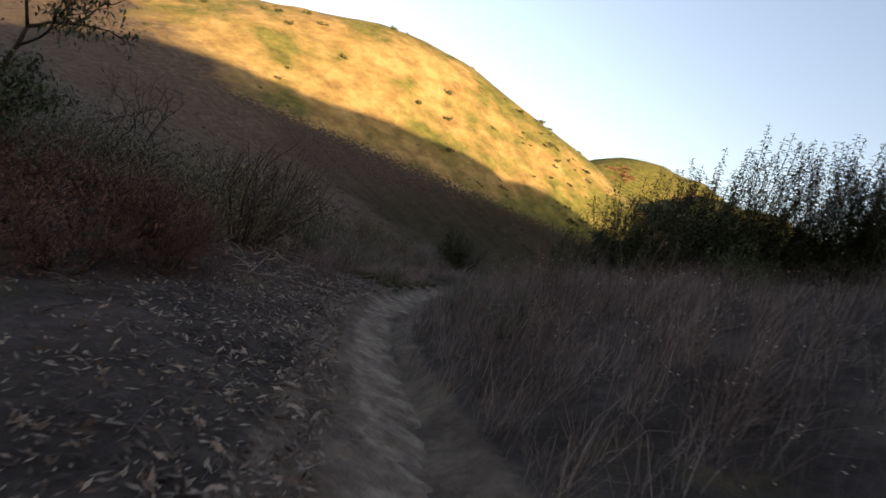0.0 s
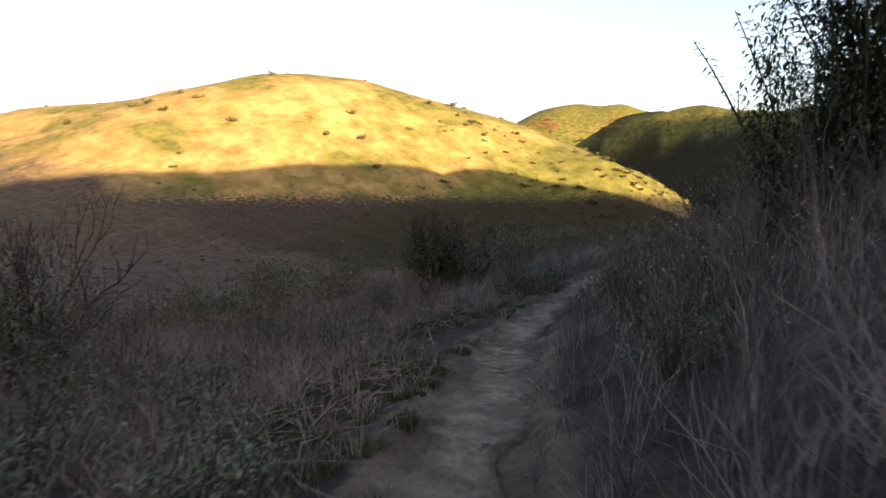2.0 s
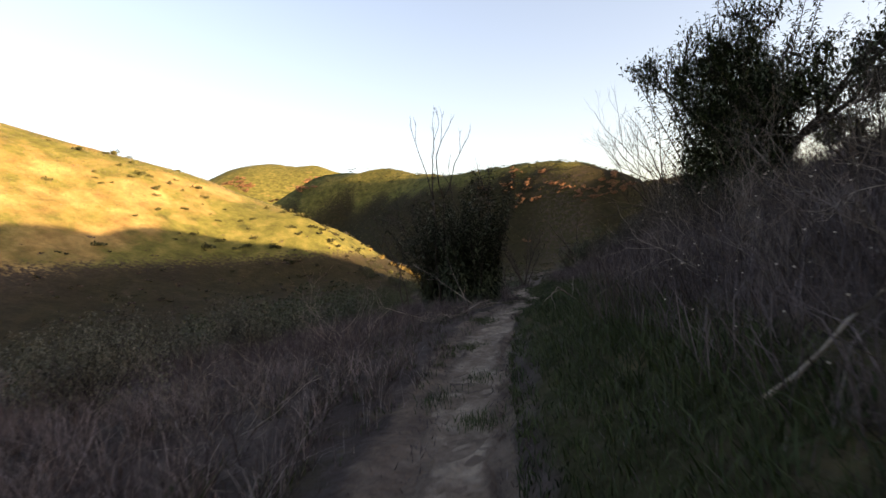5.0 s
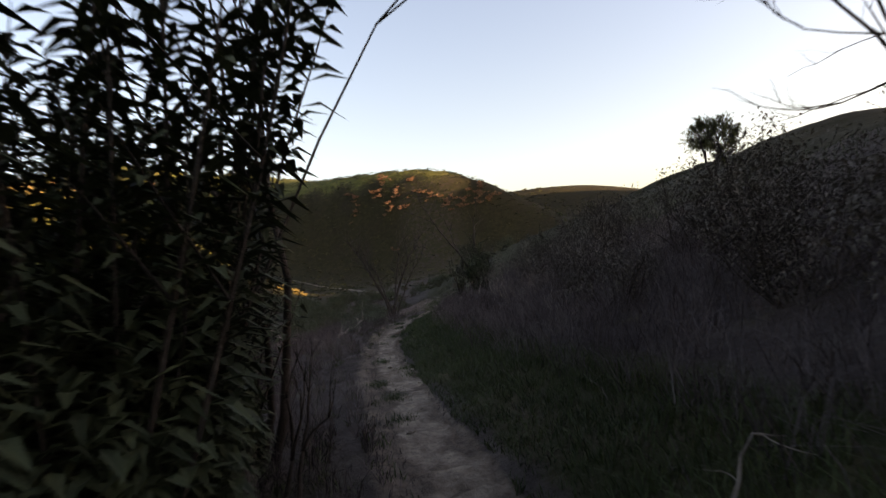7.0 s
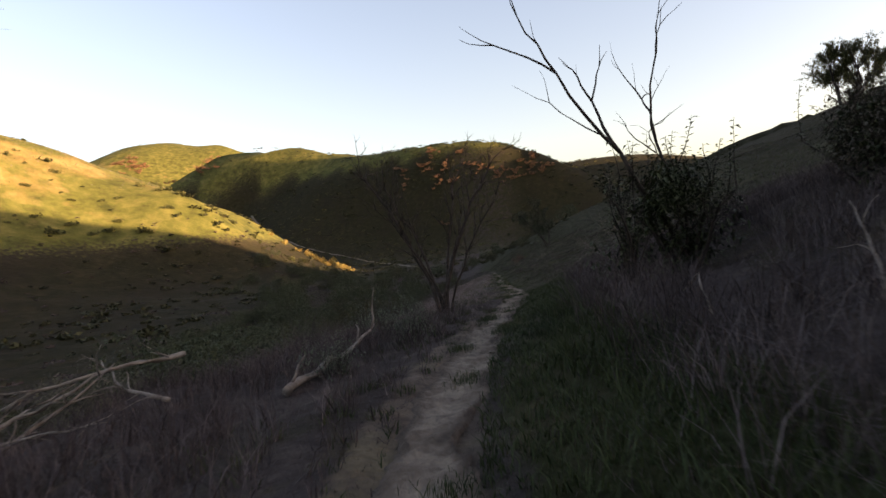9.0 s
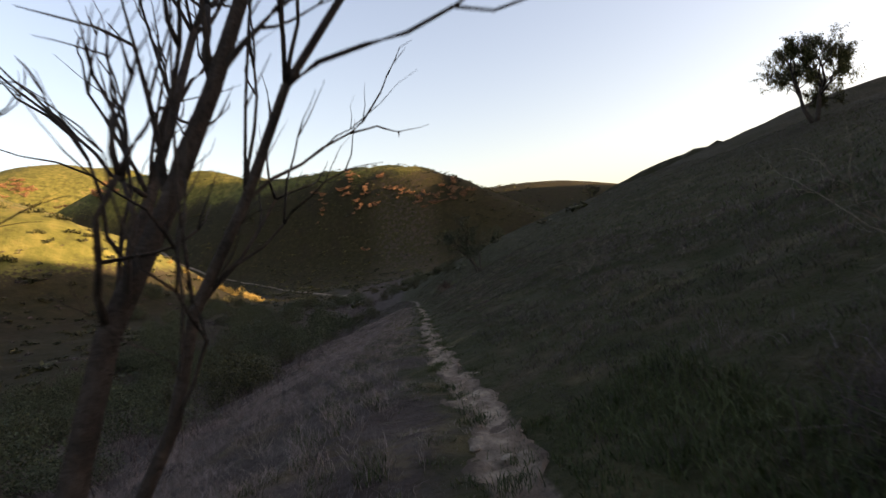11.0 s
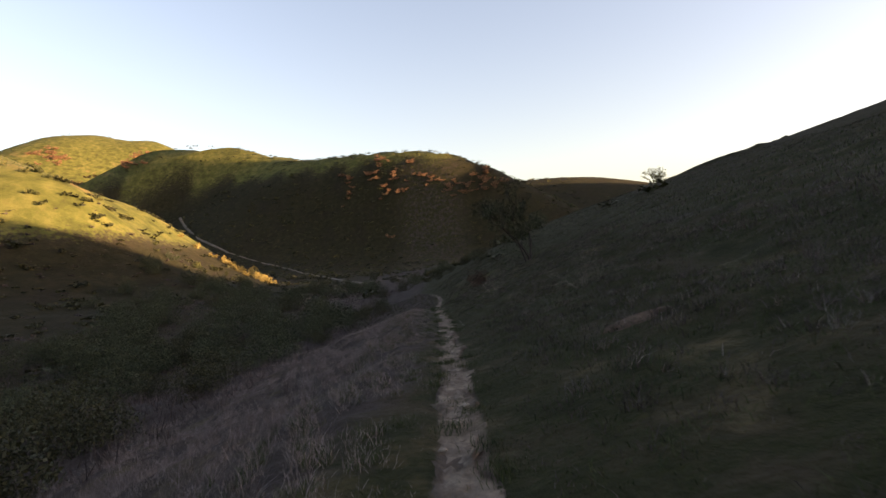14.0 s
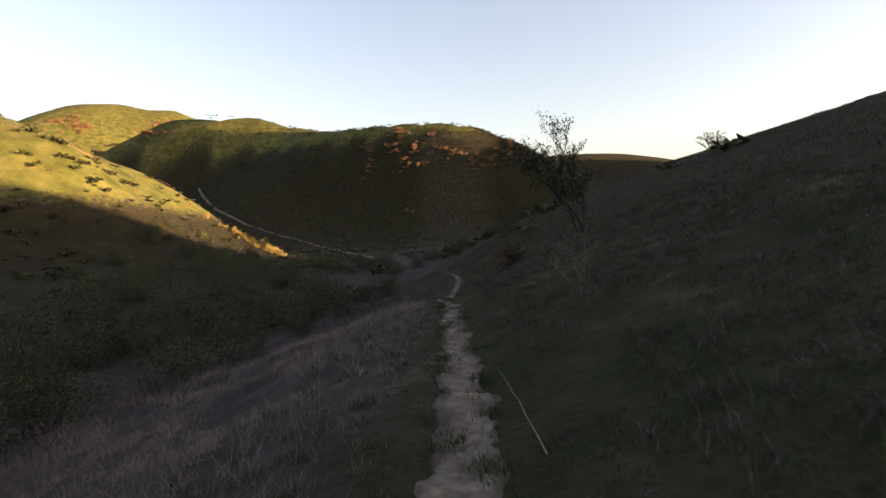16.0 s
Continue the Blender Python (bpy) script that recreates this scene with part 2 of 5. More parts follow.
SLOPE_RISE = np.array([0.303, 0.479, 0.316, 0.273, 0.436, 0.658])
SLOPE_TOP = np.array([66.6, 45.1, 20.5, 39.5, 28.7, 15.6])


def glide(xk, yk, x):
    """A smooth curve through knots, straight beyond its ends."""
    h = np.diff(xk)
    d = np.diff(yk) / h
    m = np.concatenate([d[:1], (d[:-1] * h[1:] + d[1:] * h[:-1]) / (h[1:] + h[:-1]), d[-1:]])
    xc = np.clip(x, xk[0], xk[-1])
    i = np.clip(np.searchsorted(xk, xc) - 1, 0, len(h) - 1)
    t = (xc - xk[i]) / h[i]
    v = (2 * t**3 - 3 * t**2 + 1) * yk[i] + (t**3 - 2 * t**2 + t) * h[i] * m[i] + (3 * t**2 - 2 * t**3) * yk[i + 1] + (t**3 - t**2) * h[i] * m[i + 1]
    return v + np.maximum(x - xk[-1], 0) * m[-1] + np.minimum(x - xk[0], 0) * m[0]


def trail_x(y):
    return glide(TRAIL_Y, TRAIL_X, np.asarray(y, float))


def trail_z(y):
    return glide(FALL_Y, FALL_Z, np.clip(np.asarray(y, float), -60, 170))


def ease(a, b, x):
    t = np.clip((x - a) / (b - a), 0, 1)
    return t * t * (3 - 2 * t)


WAVES = [(k, rng.uniform(0, 6.28), rng.uniform(0, 6.28)) for k in np.geomspace(0.05, 9, 42)]


def ripple(x, y, lo, hi):
    """Gentle unevenness with wave numbers between lo and hi, about -1 to 1."""
    out, n = 0.0, 0
    for k, turn, shift in WAVES:
        if lo <= k <= hi:
            out = out + np.sin(k * (x * np.cos(turn) + y * np.sin(turn)) + shift + 1.3 * np.sin(0.6 * k * (x * np.sin(turn) - y * np.cos(turn)) + 2 * shift))
            n += 1
    return out / math.sqrt(max(n, 1))


def land(x, y):
    x, y = np.asarray(x, float), np.asarray(y, float)
    u = x - trail_x(y)
    z = trail_z(y)
    rise, top = np.interp(y, SLOPE_Y, SLOPE_RISE), np.interp(y, SLOPE_Y, SLOPE_TOP)
    ur, ul = np.maximum(u - 0.35, 0), np.maximum(-u - 0.5, 0)
    z = z + top * (1 - np.exp(-ur * rise / top)) * (1 - ease(150, 330, y))
    depth = np.interp(y, [-40, 0, 30, 60, 90, 130, 170], [3, 3.5, 5, 7, 7, 4, 1.0])
    bench = np.interp(y, [0, 18, 30, 50, 58, 66], [8.0, 7.0, 5.5, 5.5, 4.5, 0.6])
    drop = np.maximum(ul - bench, 0)
    z = z - 0.10 * np.minimum(ul, bench) - depth * (1 - np.exp(-drop * 0.38 / depth))
    for cx, cy, tall, l1, l2, turn in HILLS:
        c, s = math.cos(radians(turn)), math.sin(radians(turn))
        z = z + tall * np.exp(-(((x - cx) * c + (y - cy) * s) / l1) ** 2 - (((y - cy) * c - (x - cx) * s) / l2) ** 2)
    away = np.abs(u)
    z = z + 0.025 * ease(0.2, 0.6, away) * ripple(x, y, 2, 9) + 0.10 * ease(0.6, 5, away) * ripple(x, y, 0.6, 3) + 0.18 * ease(12, 60, away) * ripple(x, y, 0.15, 0.7)
    z = z + np.where(u > 0, 0.25, 0.6) * ease(60, 160, away) * ripple(x, y, 0.05, 0.2)
    return z + 0.02 * ripple(x * 0 + 3, y, 1, 6) * (1 - ease(0.3, 1, away))


def ground_at(x, y):
    return float(land(np.array([x]), np.array([y]))[0])


# ---- building helpers ----
def shaped(name, verts, faces, smooth=False):
    me = bpy.data.meshes.new(name)
    me.from_pydata(verts if isinstance(verts, list) else verts.tolist(), [], faces if isinstance(faces, list) else faces.tolist())
    if smooth:
        me.polygons.foreach_set("use_smooth", np.ones(len(me.polygons), bool))
    return me


def solo(name, mesh, material, label="", category="", kind="", group=""):
    ob = new(name, mesh)
    if not mesh.materials:
        mesh.materials.append(material)
    return tagged(ob, label, category, group, kind)


def part(name, mesh, material, parent, label=""):
    ob = new(name, mesh)
    if not mesh.materials:
        mesh.materials.append(material)
    ob.parent = parent
    return tagged(ob, label)


def base(name, x, y, sink=0.0, label="", category="", group="", z=None):
    ob = new(name)
    ob.empty_display_size = 0.2
    ob.location = (x, y, (ground_at(x, y) if z is None else z) - sink)
    return tagged(ob, label, category, group)


class Soup:
    """Collects verts and faces of one mesh."""

    def __init__(self):
        self.v, self.f = [], []

    def tube(self, points, radii, sides=4, root=None):
        """A tapering tube; with root, the first of a ring of verts, it grows out of that ring. Gives the first vert of each ring."""
        start = len(self.v)
        pts = [Vector(p) for p in points]
        rings = [start + i * sides for i in range(len(pts))]
        if root is not None:
            rings = [root] + [start + i * sides for i in range(len(pts) - 1)]
        for i, p in enumerate(pts):
            if root is not None and i == 0:
                continue
            way = (pts[min(i + 1, len(pts) - 1)] - pts[max(i - 1, 0)]).normalized()
            a = way.orthogonal().normalized()
            b = way.cross(a)
            for k in range(sides):
                t = 2 * math.pi * k / sides
                self.v.append(tuple(p + (a * math.cos(t) + b * math.sin(t)) * radii[i]))
        for i in range(len(pts) - 1):
            for k in range(sides):
                q, w = rings[i], rings[i + 1]
                self.f.append((q + k, q + (k + 1) % sides, w + (k + 1) % sides, w + k))
        if root is None:
            self.f.append(tuple(range(start + sides - 1, start - 1, -1)))
        self.f.append(tuple(range(rings[-1], rings[-1] + sides)))
        return rings

    def leaf(self, p, way, length, width, fold=0.25, droop=0.25):
        """A pointed leaf, folded along its rib and drooping to its tip."""
        w = Vector(way).normalized()
        side = w.cross(Vector((0, 0, 1)))
        side = side.normalized() if side.length > 1e-3 else Vector((1, 0, 0))
        up = side.cross(w)
        p, i = Vector(p), len(self.v)
        mid = p + w * length * 0.45 - Vector((0, 0, 1)) * droop * length * 0.15
        tip = p + w * length - Vector((0, 0, 1)) * droop * length
        self.v += [tuple(p), tuple(mid + side * width / 2 + up * fold * width), tuple(tip), tuple(mid - side * width / 2 + up * fold * width), tuple(mid)]
        self.f += [(i, i + 1, i + 4), (i + 1, i + 2, i + 4), (i, i + 4, i + 3), (i + 4, i + 2, i + 3)]

    def mesh(self, name, smooth=False):
        return shaped(name, self.v, self.f, smooth)


def bent(p, way, length, steps, wander, r, gravity=0.0):
    """A wandering line of points."""
    out, d = [Vector(p)], Vector(way).normalized()
    for _ in range(steps):
        d = (d + Vector((r.gauss(0, wander), r.gauss(0, wander), r.gauss(0, wander) - gravity))).normalized()
        out.append(out[-1] + d * (length / steps))
    return out


def branching(soup, p, way, length, radius, depth, r, wander=0.18, fan=0.75, kids=(2, 3), lift=0.12, tips=None, sides=5, shrink=0.66, thin=0.35):
    """A limb with side limbs, down to twigs; tips collects (place, direction)."""
    steps = 4 if depth > 0 else 3
    pts = bent(p, way, length, steps, wander, r, -lift * 0.3)
    end = radius * (0.55 if depth > 0 else thin)
    soup.tube(pts, [radius + (end - radius) * i / steps for i in range(steps + 1)], max(3, sides))
    d = (pts[-1] - pts[-2]).normalized()
    if tips is not None and depth <= 1:
        for i in range(1, steps + 1):
            tips.append((pts[i], (pts[i] - pts[i - 1]).normalized()))
    if depth <= 0:
        return
    for k in range(r.randint(*kids) + 1):
        i = steps if k < 2 else r.randint(1, steps - 1)
        turn = Vector((r.gauss(0, 1), r.gauss(0, 1), r.gauss(0, 0.6))).normalized()
        w = (d + turn * fan * r.uniform(0.6, 1.1) + Vector((0, 0, lift))).normalized()
        branching(soup, pts[i], w, length * shrink * r.uniform(0.75, 1.15), radius * (0.6 if i == steps else 0.45), depth - 1, r, wander, fan, kids, lift, tips, sides - 1, shrink, thin)


def blades(x, y, z, tall, wide, lean, curl, fine=True):
    """Grass blades as one mesh: each bends over to its tip."""
    n = len(x)
    a = rng.uniform(0, 2 * np.pi, n)
    la = rng.uniform(0, 2 * np.pi, n)
    sx, sy = np.cos(a) * wide / 2, np.sin(a) * wide / 2
    dx, dy = np.cos(la) * lean * tall, np.sin(la) * lean * tall
    z0 = z - 0.02
    if fine:
        rows = [(x - sx, y - sy, z0), (x + sx, y + sy, z0),
                (x + dx * 0.4 - sx * 0.7, y + dy * 0.4 - sy * 0.7, z0 + tall * 0.55), (x + dx * 0.4 + sx * 0.7, y + dy * 0.4 + sy * 0.7, z0 + tall * 0.55),
                (x + dx * (1 + curl), y + dy * (1 + curl), z0 + tall * (1 - 0.25 * curl))]
        v = np.stack([np.stack(c, -1) for c in rows], 1).reshape(-1, 3)
        q = np.arange(n)[:, None] * 5
        f = np.concatenate([q + [0, 1, 3], q + [0, 3, 2], q + [2, 3, 4]])
    else:
        rows = [(x - sx, y - sy, z0), (x + sx, y + sy, z0), (x + dx, y + dy, z0 + tall)]
        v = np.stack([np.stack(c, -1) for c in rows], 1).reshape(-1, 3)
        f = np.arange(n)[:, None] * 3 + np.array([0, 1, 2])
    return v, f


def grass(name, x, y, tall, wide, lean, curl, material, label, fine=True):
    v, f = blades(x, y, land(x, y), tall, wide, lean, curl, fine)
    me = bpy.data.meshes.new(name)
    me.vertices.add(len(v))
    me.vertices.foreach_set("co", v.ravel().astype(np.float32))
    me.loops.add(f.size)
    me.loops.foreach_set("vertex_index", f.ravel().astype(np.int32))
    me.polygons.add(len(f))
    me.polygons.foreach_set("loop_start", np.arange(0, f.size, 3, dtype=np.int32))
    me.update(calc_edges=True)
    return solo(name, me, material, label, "grass", "stuff")


# ---- ground: one sheet from the trail to the far hills ----
def spread(first, grow, end, flat):
    out, s = [0.0], first
    while out[-1] < end:
        out.append(out[-1] + s)
        if out[-1] > flat:
            s *= grow
    return np.array(out)


side = spread(0.12, 1.045, 1100, 1.6)
cols = np.concatenate([-side[:0:-1], side])
ahead = 112 + spread(0.35, 1.04, 1500, 0)
rows_y = np.concatenate([-8 - spread(0.35, 1.06, 420, 0)[:0:-1], np.arange(-8, 112, 0.35), ahead])
grid_x = trail_x(np.clip(rows_y, -25, 118))
gx = grid_x[:, None] + cols[None, :]
gy = np.repeat(rows_y[:, None], len(cols), 1)
gz = land(gx, gy)
gu = gx - trail_x(gy)
bed = 0.27 - 0.11 * ease(54, 66, gy) + 0.10 * (1 - ease(8, 20, gy)) + 0.25 * (1 - ease(2, 6, gy))
gz = gz - 0.055 * (1 - ease(-0.05, 0.14, np.abs(gu) - bed)) * (gy < 168)
nr, nc = gx.shape
idx = np.arange(nr * nc).reshape(nr, nc)
quads = np.stack([idx[:-1, :-1], idx[:-1, 1:], idx[1:, 1:], idx[1:, :-1]], -1).reshape(-1, 4)
ground_mesh = shaped("ground", np.stack([gx, gy, gz], -1).reshape(-1, 3), quads, True)
green = 0.36 + 0.5 * ease(-150, -30, gx) * ease(60, 110, gy) + 0.5 * ease(330, 520, gy) + 0.45 * ease(2, 30, gu) * ease(50, 75, gy)
green = green + 0.25 * ease(40, 60, gz) * (gy < 420)
near = 1.0 * (1 - ease(4, 40, np.abs(gu) * np.where(gy > 60, 1.6, 1.0))) * (1 - ease(115, 150, gy))
# dark scrub on the shaded slopes; its colour carries part of that shade
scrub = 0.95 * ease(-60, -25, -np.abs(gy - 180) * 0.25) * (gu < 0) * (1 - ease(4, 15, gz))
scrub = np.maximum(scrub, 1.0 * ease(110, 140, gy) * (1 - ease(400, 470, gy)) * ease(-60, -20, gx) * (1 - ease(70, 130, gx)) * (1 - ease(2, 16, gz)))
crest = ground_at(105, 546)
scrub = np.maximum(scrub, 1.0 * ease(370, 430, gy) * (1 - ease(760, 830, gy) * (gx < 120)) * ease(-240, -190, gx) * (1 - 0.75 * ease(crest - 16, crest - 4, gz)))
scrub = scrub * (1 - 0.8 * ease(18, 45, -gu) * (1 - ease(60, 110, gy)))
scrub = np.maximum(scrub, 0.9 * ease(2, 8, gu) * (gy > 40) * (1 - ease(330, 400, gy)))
chap_shade = ease(14, 34, np.abs(gu)) * np.clip(scrub, 0, 1) * (1 - 0.85 * (1 - ease(-125, -85, gx)) * (gy < 300))
turf = 0.25 + 0.6 * ease(14, 20, gy) * (1 - ease(60, 64, gy)) * ease(0.3, 0.6, gu) * (1 - ease(1.4, 2.2, gu)) + 0.55 * ease(52, 66, gy) * ease(-1.5, 0.5, gu) * (gy < 330) + 0.30 * ease(370, 430, gy)
near = np.maximum(near, scrub)
# low ends near the golden hill's shadow line, so the weed paints shade below it
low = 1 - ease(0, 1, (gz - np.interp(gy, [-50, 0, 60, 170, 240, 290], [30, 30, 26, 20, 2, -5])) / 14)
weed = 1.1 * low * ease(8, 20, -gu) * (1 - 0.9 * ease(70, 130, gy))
worn = 1.15 * (1 - ease(0.05, np.where(((gu > 0) & (gy > 16)) | (gy > 58), 0.06, 0.4), np.abs(gu) - bed)) + 0.3 * (1 - ease(0.6, 2.6, -gu)) * (gu < 0) * (1 - ease(6, 11, gy)) * (gy > -12)
worn = worn * (gy < 150)
for key, val in (("green", green), ("near", near), ("turf", turf), ("dirt", worn), ("chap_shade", chap_shade), ("weed", weed)):
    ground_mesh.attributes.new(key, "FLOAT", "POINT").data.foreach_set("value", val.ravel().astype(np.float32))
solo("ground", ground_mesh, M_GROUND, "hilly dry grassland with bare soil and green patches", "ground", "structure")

# ---- trail: a worn dirt strip, its edges ragged and its bed stepped ----
ty = np.arange(-12, 168, 0.08)
half = 0.24 + 0.04 * ripple(ty, ty * 0, 0.6, 3) + 0.06 * ripple(ty * 0 + 5, ty, 3, 9) + 0.15 * (1 - ease(8, 20, ty)) + 0.02 * ease(20, 40, ty)
half = (np.clip(half, 0.15, 0.5) + 0.16 * (1 - ease(2, 6, ty))) * (1.12 - 0.16 * ease(54, 66, ty))
off = 0.07 * ripple(ty * 0 + 9, ty, 1, 5) + 0.15 * (1 - ease(2, 6, ty))
prof = np.array([-1.0, -0.8, -0.5, -0.2, 0.1, 0.4, 0.7, 0.85, 1.0])
ledge = (ty * 1.1 + 0.4 * np.sin(ty * 1.7))[:, None] + 0.22 * np.sin(2.3 * prof[None, :] + ty[:, None] * 0.8)
steps_ = (0.022 + 0.028 * ease(50, 64, ty))[:, None] * (ledge % 1.0 - 0.5) * ease(8, 20, ty)[:, None]
px = trail_x(ty)[:, None] + off[:, None] + half[:, None] * prof[None, :] * (1 + 0.06 * rng.standard_normal((len(ty), len(prof))) * (np.abs(prof) > 0.75))
py = np.repeat(ty[:, None], len(prof), 1)
pz = trail_z(py) - 0.022 + 0.03 * prof[None, :] ** 4 + steps_ + 0.011 * rng.standard_normal(px.shape) - 0.06 * (np.abs(prof) > 0.95)
i2 = np.arange(px.size).reshape(px.shape)
trail_mesh = shaped("trail", np.stack([px, py, pz], -1).reshape(-1, 3), np.stack([i2[:-1, :-1], i2[:-1, 1:], i2[1:, 1:], i2[1:, :-1]], -1).reshape(-1, 4), True)
trail_mesh.attributes.new("trod", "FLOAT", "POINT").data.foreach_set("value", np.repeat((1.0 - 1.25 * np.abs(prof) ** 2.2)[None, :], len(ty), 0).ravel().astype(np.float32))
solo("trail", trail_mesh, M_TRAIL, "narrow pale dirt footpath worn into the hillside", "path", "structure")

# ---- far dirt road along the foot of the middle hill ----
road_y = np.linspace(235, 640, 160)
road_x = glide(np.array([235, 285, 400, 453, 503, 537, 565, 598, 640.0]), np.array([19, 15.8, 10, 4.3, -17, -47.5, -70, -89, -105.0]), road_y)
rx = road_x[:, None] + np.array([-1.0, -0.7, 0.7, 1.0])[None, :]
ry_ = np.repeat(road_y[:, None], 4, 1)
rz_ = land(rx, ry_) + np.array([0.1, 0.4, 0.4, 0.1])[None, :]
i3 = np.arange(rx.size).reshape(rx.shape)
solo("road", shaped("road", np.stack([rx, ry_, rz_], -1).reshape(-1, 3), np.stack([i3[:-1, :-1], i3[:-1, 1:], i3[1:, 1:], i3[1:, :-1]], -1).reshape(-1, 4), True),
     M_ROAD, "pale unpaved road winding along the valley foot", "road", "structure")


# ---- plants: meshes ----
def clump_mesh(name, seed, n, leaf, tall=1.0, flat=0.75):
    """A lumpy bush of unit radius out of small leaf faces round several knots."""
    g = np.random.default_rng(seed)
    knots = g.normal(0, 0.42, (9, 3)) * [1, 1, 0.5] + [0, 0, 0.5]
    k = g.integers(0, 9, n)
    d = g.normal(0, 1, (n, 3))
    d /= np.linalg.norm(d, axis=1, keepdims=True)
    c = knots[k] + d * (0.42 * g.uniform(0.35, 1.0, n) ** 0.5)[:, None]
    c[:, 2] = np.abs(c[:, 2]) * tall * flat
    a = g.normal(0, 1, (n, 3))
    a /= np.linalg.norm(a, axis=1, keepdims=True)
    b = np.cross(a, g.normal(0, 1, (n, 3)))
    b /= np.linalg.norm(b, axis=1, keepdims=True)
    s = (leaf * g.uniform(0.5, 1.2, n))[:, None]
    v = np.stack([c - a * s, c + b * s * 0.45, c + a * s, c - b * s * 0.45], 1).reshape(-1, 3)
    return shaped(name, v, np.arange(n * 4).reshape(-1, 4))


def stem_mesh(name, seed, n, tall, radius, spread_=0.5, twigs=2, wander=0.12, out=0.15):
    """Thin stalks from one root."""
    r = random.Random(seed)
    s = Soup()
    crown = s.tube([(0, 0, -0.06), (0, 0, -0.03)], [0.012, 0.012], 3)[1]
    for _ in range(n):
        a, q = r.uniform(0, 6.283), out * math.sqrt(r.random())
        lean = r.uniform(0.05, spread_)
        way = (math.cos(a) * lean, math.sin(a) * lean, 1)
        h = tall * r.uniform(0.45, 1.05)
        pts = bent((q * math.cos(a), q * math.sin(a), -0.04), way, h, 3, wander, r)
        w = radius * r.uniform(0.6, 1.3)
        rings = s.tube([Vector((0, 0, -0.03))] + pts, [w, w, w * 0.8, w * 0.6, w * 0.3], 3, crown)[1:]
        for _ in range(twigs):
            i = r.randint(1, 2)
            d = (pts[i + 1] - pts[i]).normalized() + Vector((r.gauss(0, 0.5), r.gauss(0, 0.5), r.gauss(0.1, 0.3)))
            s.tube(bent(pts[i], d, h * r.uniform(0.2, 0.45), 2, wander, r), [w * 0.55, w * 0.4, w * 0.2], 3, rings[i])
    return s.mesh(name)


def leafy_parts(seed, tall, wide, stems, wands, leaves, length, width, fill=0, upright=0.75, fill_leaf=0.09, thick=1.0):
    """Stem and crown meshes of a broadleaf shrub: bent stems that end in leafy wands."""
    r = random.Random(seed)
    wood, crown = Soup(), Soup()
    ends = []
    for _ in range(stems):
        a, lean = r.uniform(0, 6.283), r.uniform(0.1, 0.75)
        way = Vector((math.cos(a) * lean * wide / tall * 1.6, math.sin(a) * lean * wide / tall * 1.6, 1))
        pts = bent((math.cos(a) * 0.12 * wide, math.sin(a) * 0.12 * wide, -0.05), way, tall * r.uniform(0.45, 0.75), 5, 0.13, r)
        w = thick * (0.012 + 0.008 * tall * r.uniform(0.5, 1))
        wood.tube(pts, [w, w * 0.9, w * 0.8, w * 0.65, w * 0.5, w * 0.4], 5)
        ends += [(p, w * 0.4) for p in (*pts[2:], pts[4], pts[5], pts[5])]
    for _ in range(wands):
        p, w = r.choice(ends)
        way = Vector((r.gauss(0, 1 - upright), r.gauss(0, 1 - upright), 1))
        h = tall * r.uniform(0.16, 0.42)
        pts = bent(p + Vector((r.gauss(0, 0.05), r.gauss(0, 0.05), 0)), way, h, 5, 0.10, r)
        wood.tube(pts, [w, w * 0.85, w * 0.7, w * 0.55, w * 0.4, w * 0.25], 3)
        n = int(leaves * r.uniform(0.7, 1.2))
        for k in range(n):
            t = 0.12 + 0.88 * k / n
            i = min(4, int(t * 5))
            q = pts[i].lerp(pts[i + 1], t * 5 - i)
            a = k * 2.4 + r.uniform(-0.4, 0.4)
            crown.leaf(q, (math.cos(a), math.sin(a), r.uniform(0.0, 0.7)), length * r.uniform(0.6, 1.15), width * r.uniform(0.7, 1.1), 0.2, r.uniform(0.1, 0.6))
    lumps = [(r.uniform(0, 6.283), r.uniform(0.1, 0.75), r.uniform(0.12, 0.56), r.uniform(0.22, 0.42)) for _ in range(13)]
    for _ in range(fill):
        a, q, z, big = r.choice(lumps)
        d = Vector((r.gauss(0, 1), r.gauss(0, 1), r.gauss(0, 1))).normalized() * (big * wide * r.random() ** 0.4)
        p = Vector((q * wide * math.cos(a), q * wide * math.sin(a), z * tall)) + Vector((d.x, d.y, d.z * 1.5))
        if p.z > 0.02:
            crown.leaf(p, (r.gauss(0, 1), r.gauss(0, 1), r.gauss(0, 0.5)), fill_leaf * r.uniform(0.6, 1.3), fill_leaf * 0.42, 0.2, 0.4)
    return wood.mesh("wood"), crown.mesh("crown")


def leafy_shrub(name, x, y, meshes, label, material=None, category="shrub", group="", scale=1.0, turn=0.0, sink=0.03):
    ob = base(name, x, y, sink, label, category, group)
    part("wood", meshes[0], M_BARK, ob, "thin dark woody stems")
    part("crown", meshes[1], material or M_LEAF, ob)
    ob.rotation_euler[2], ob.scale = turn, (scale, scale, scale)
    return ob


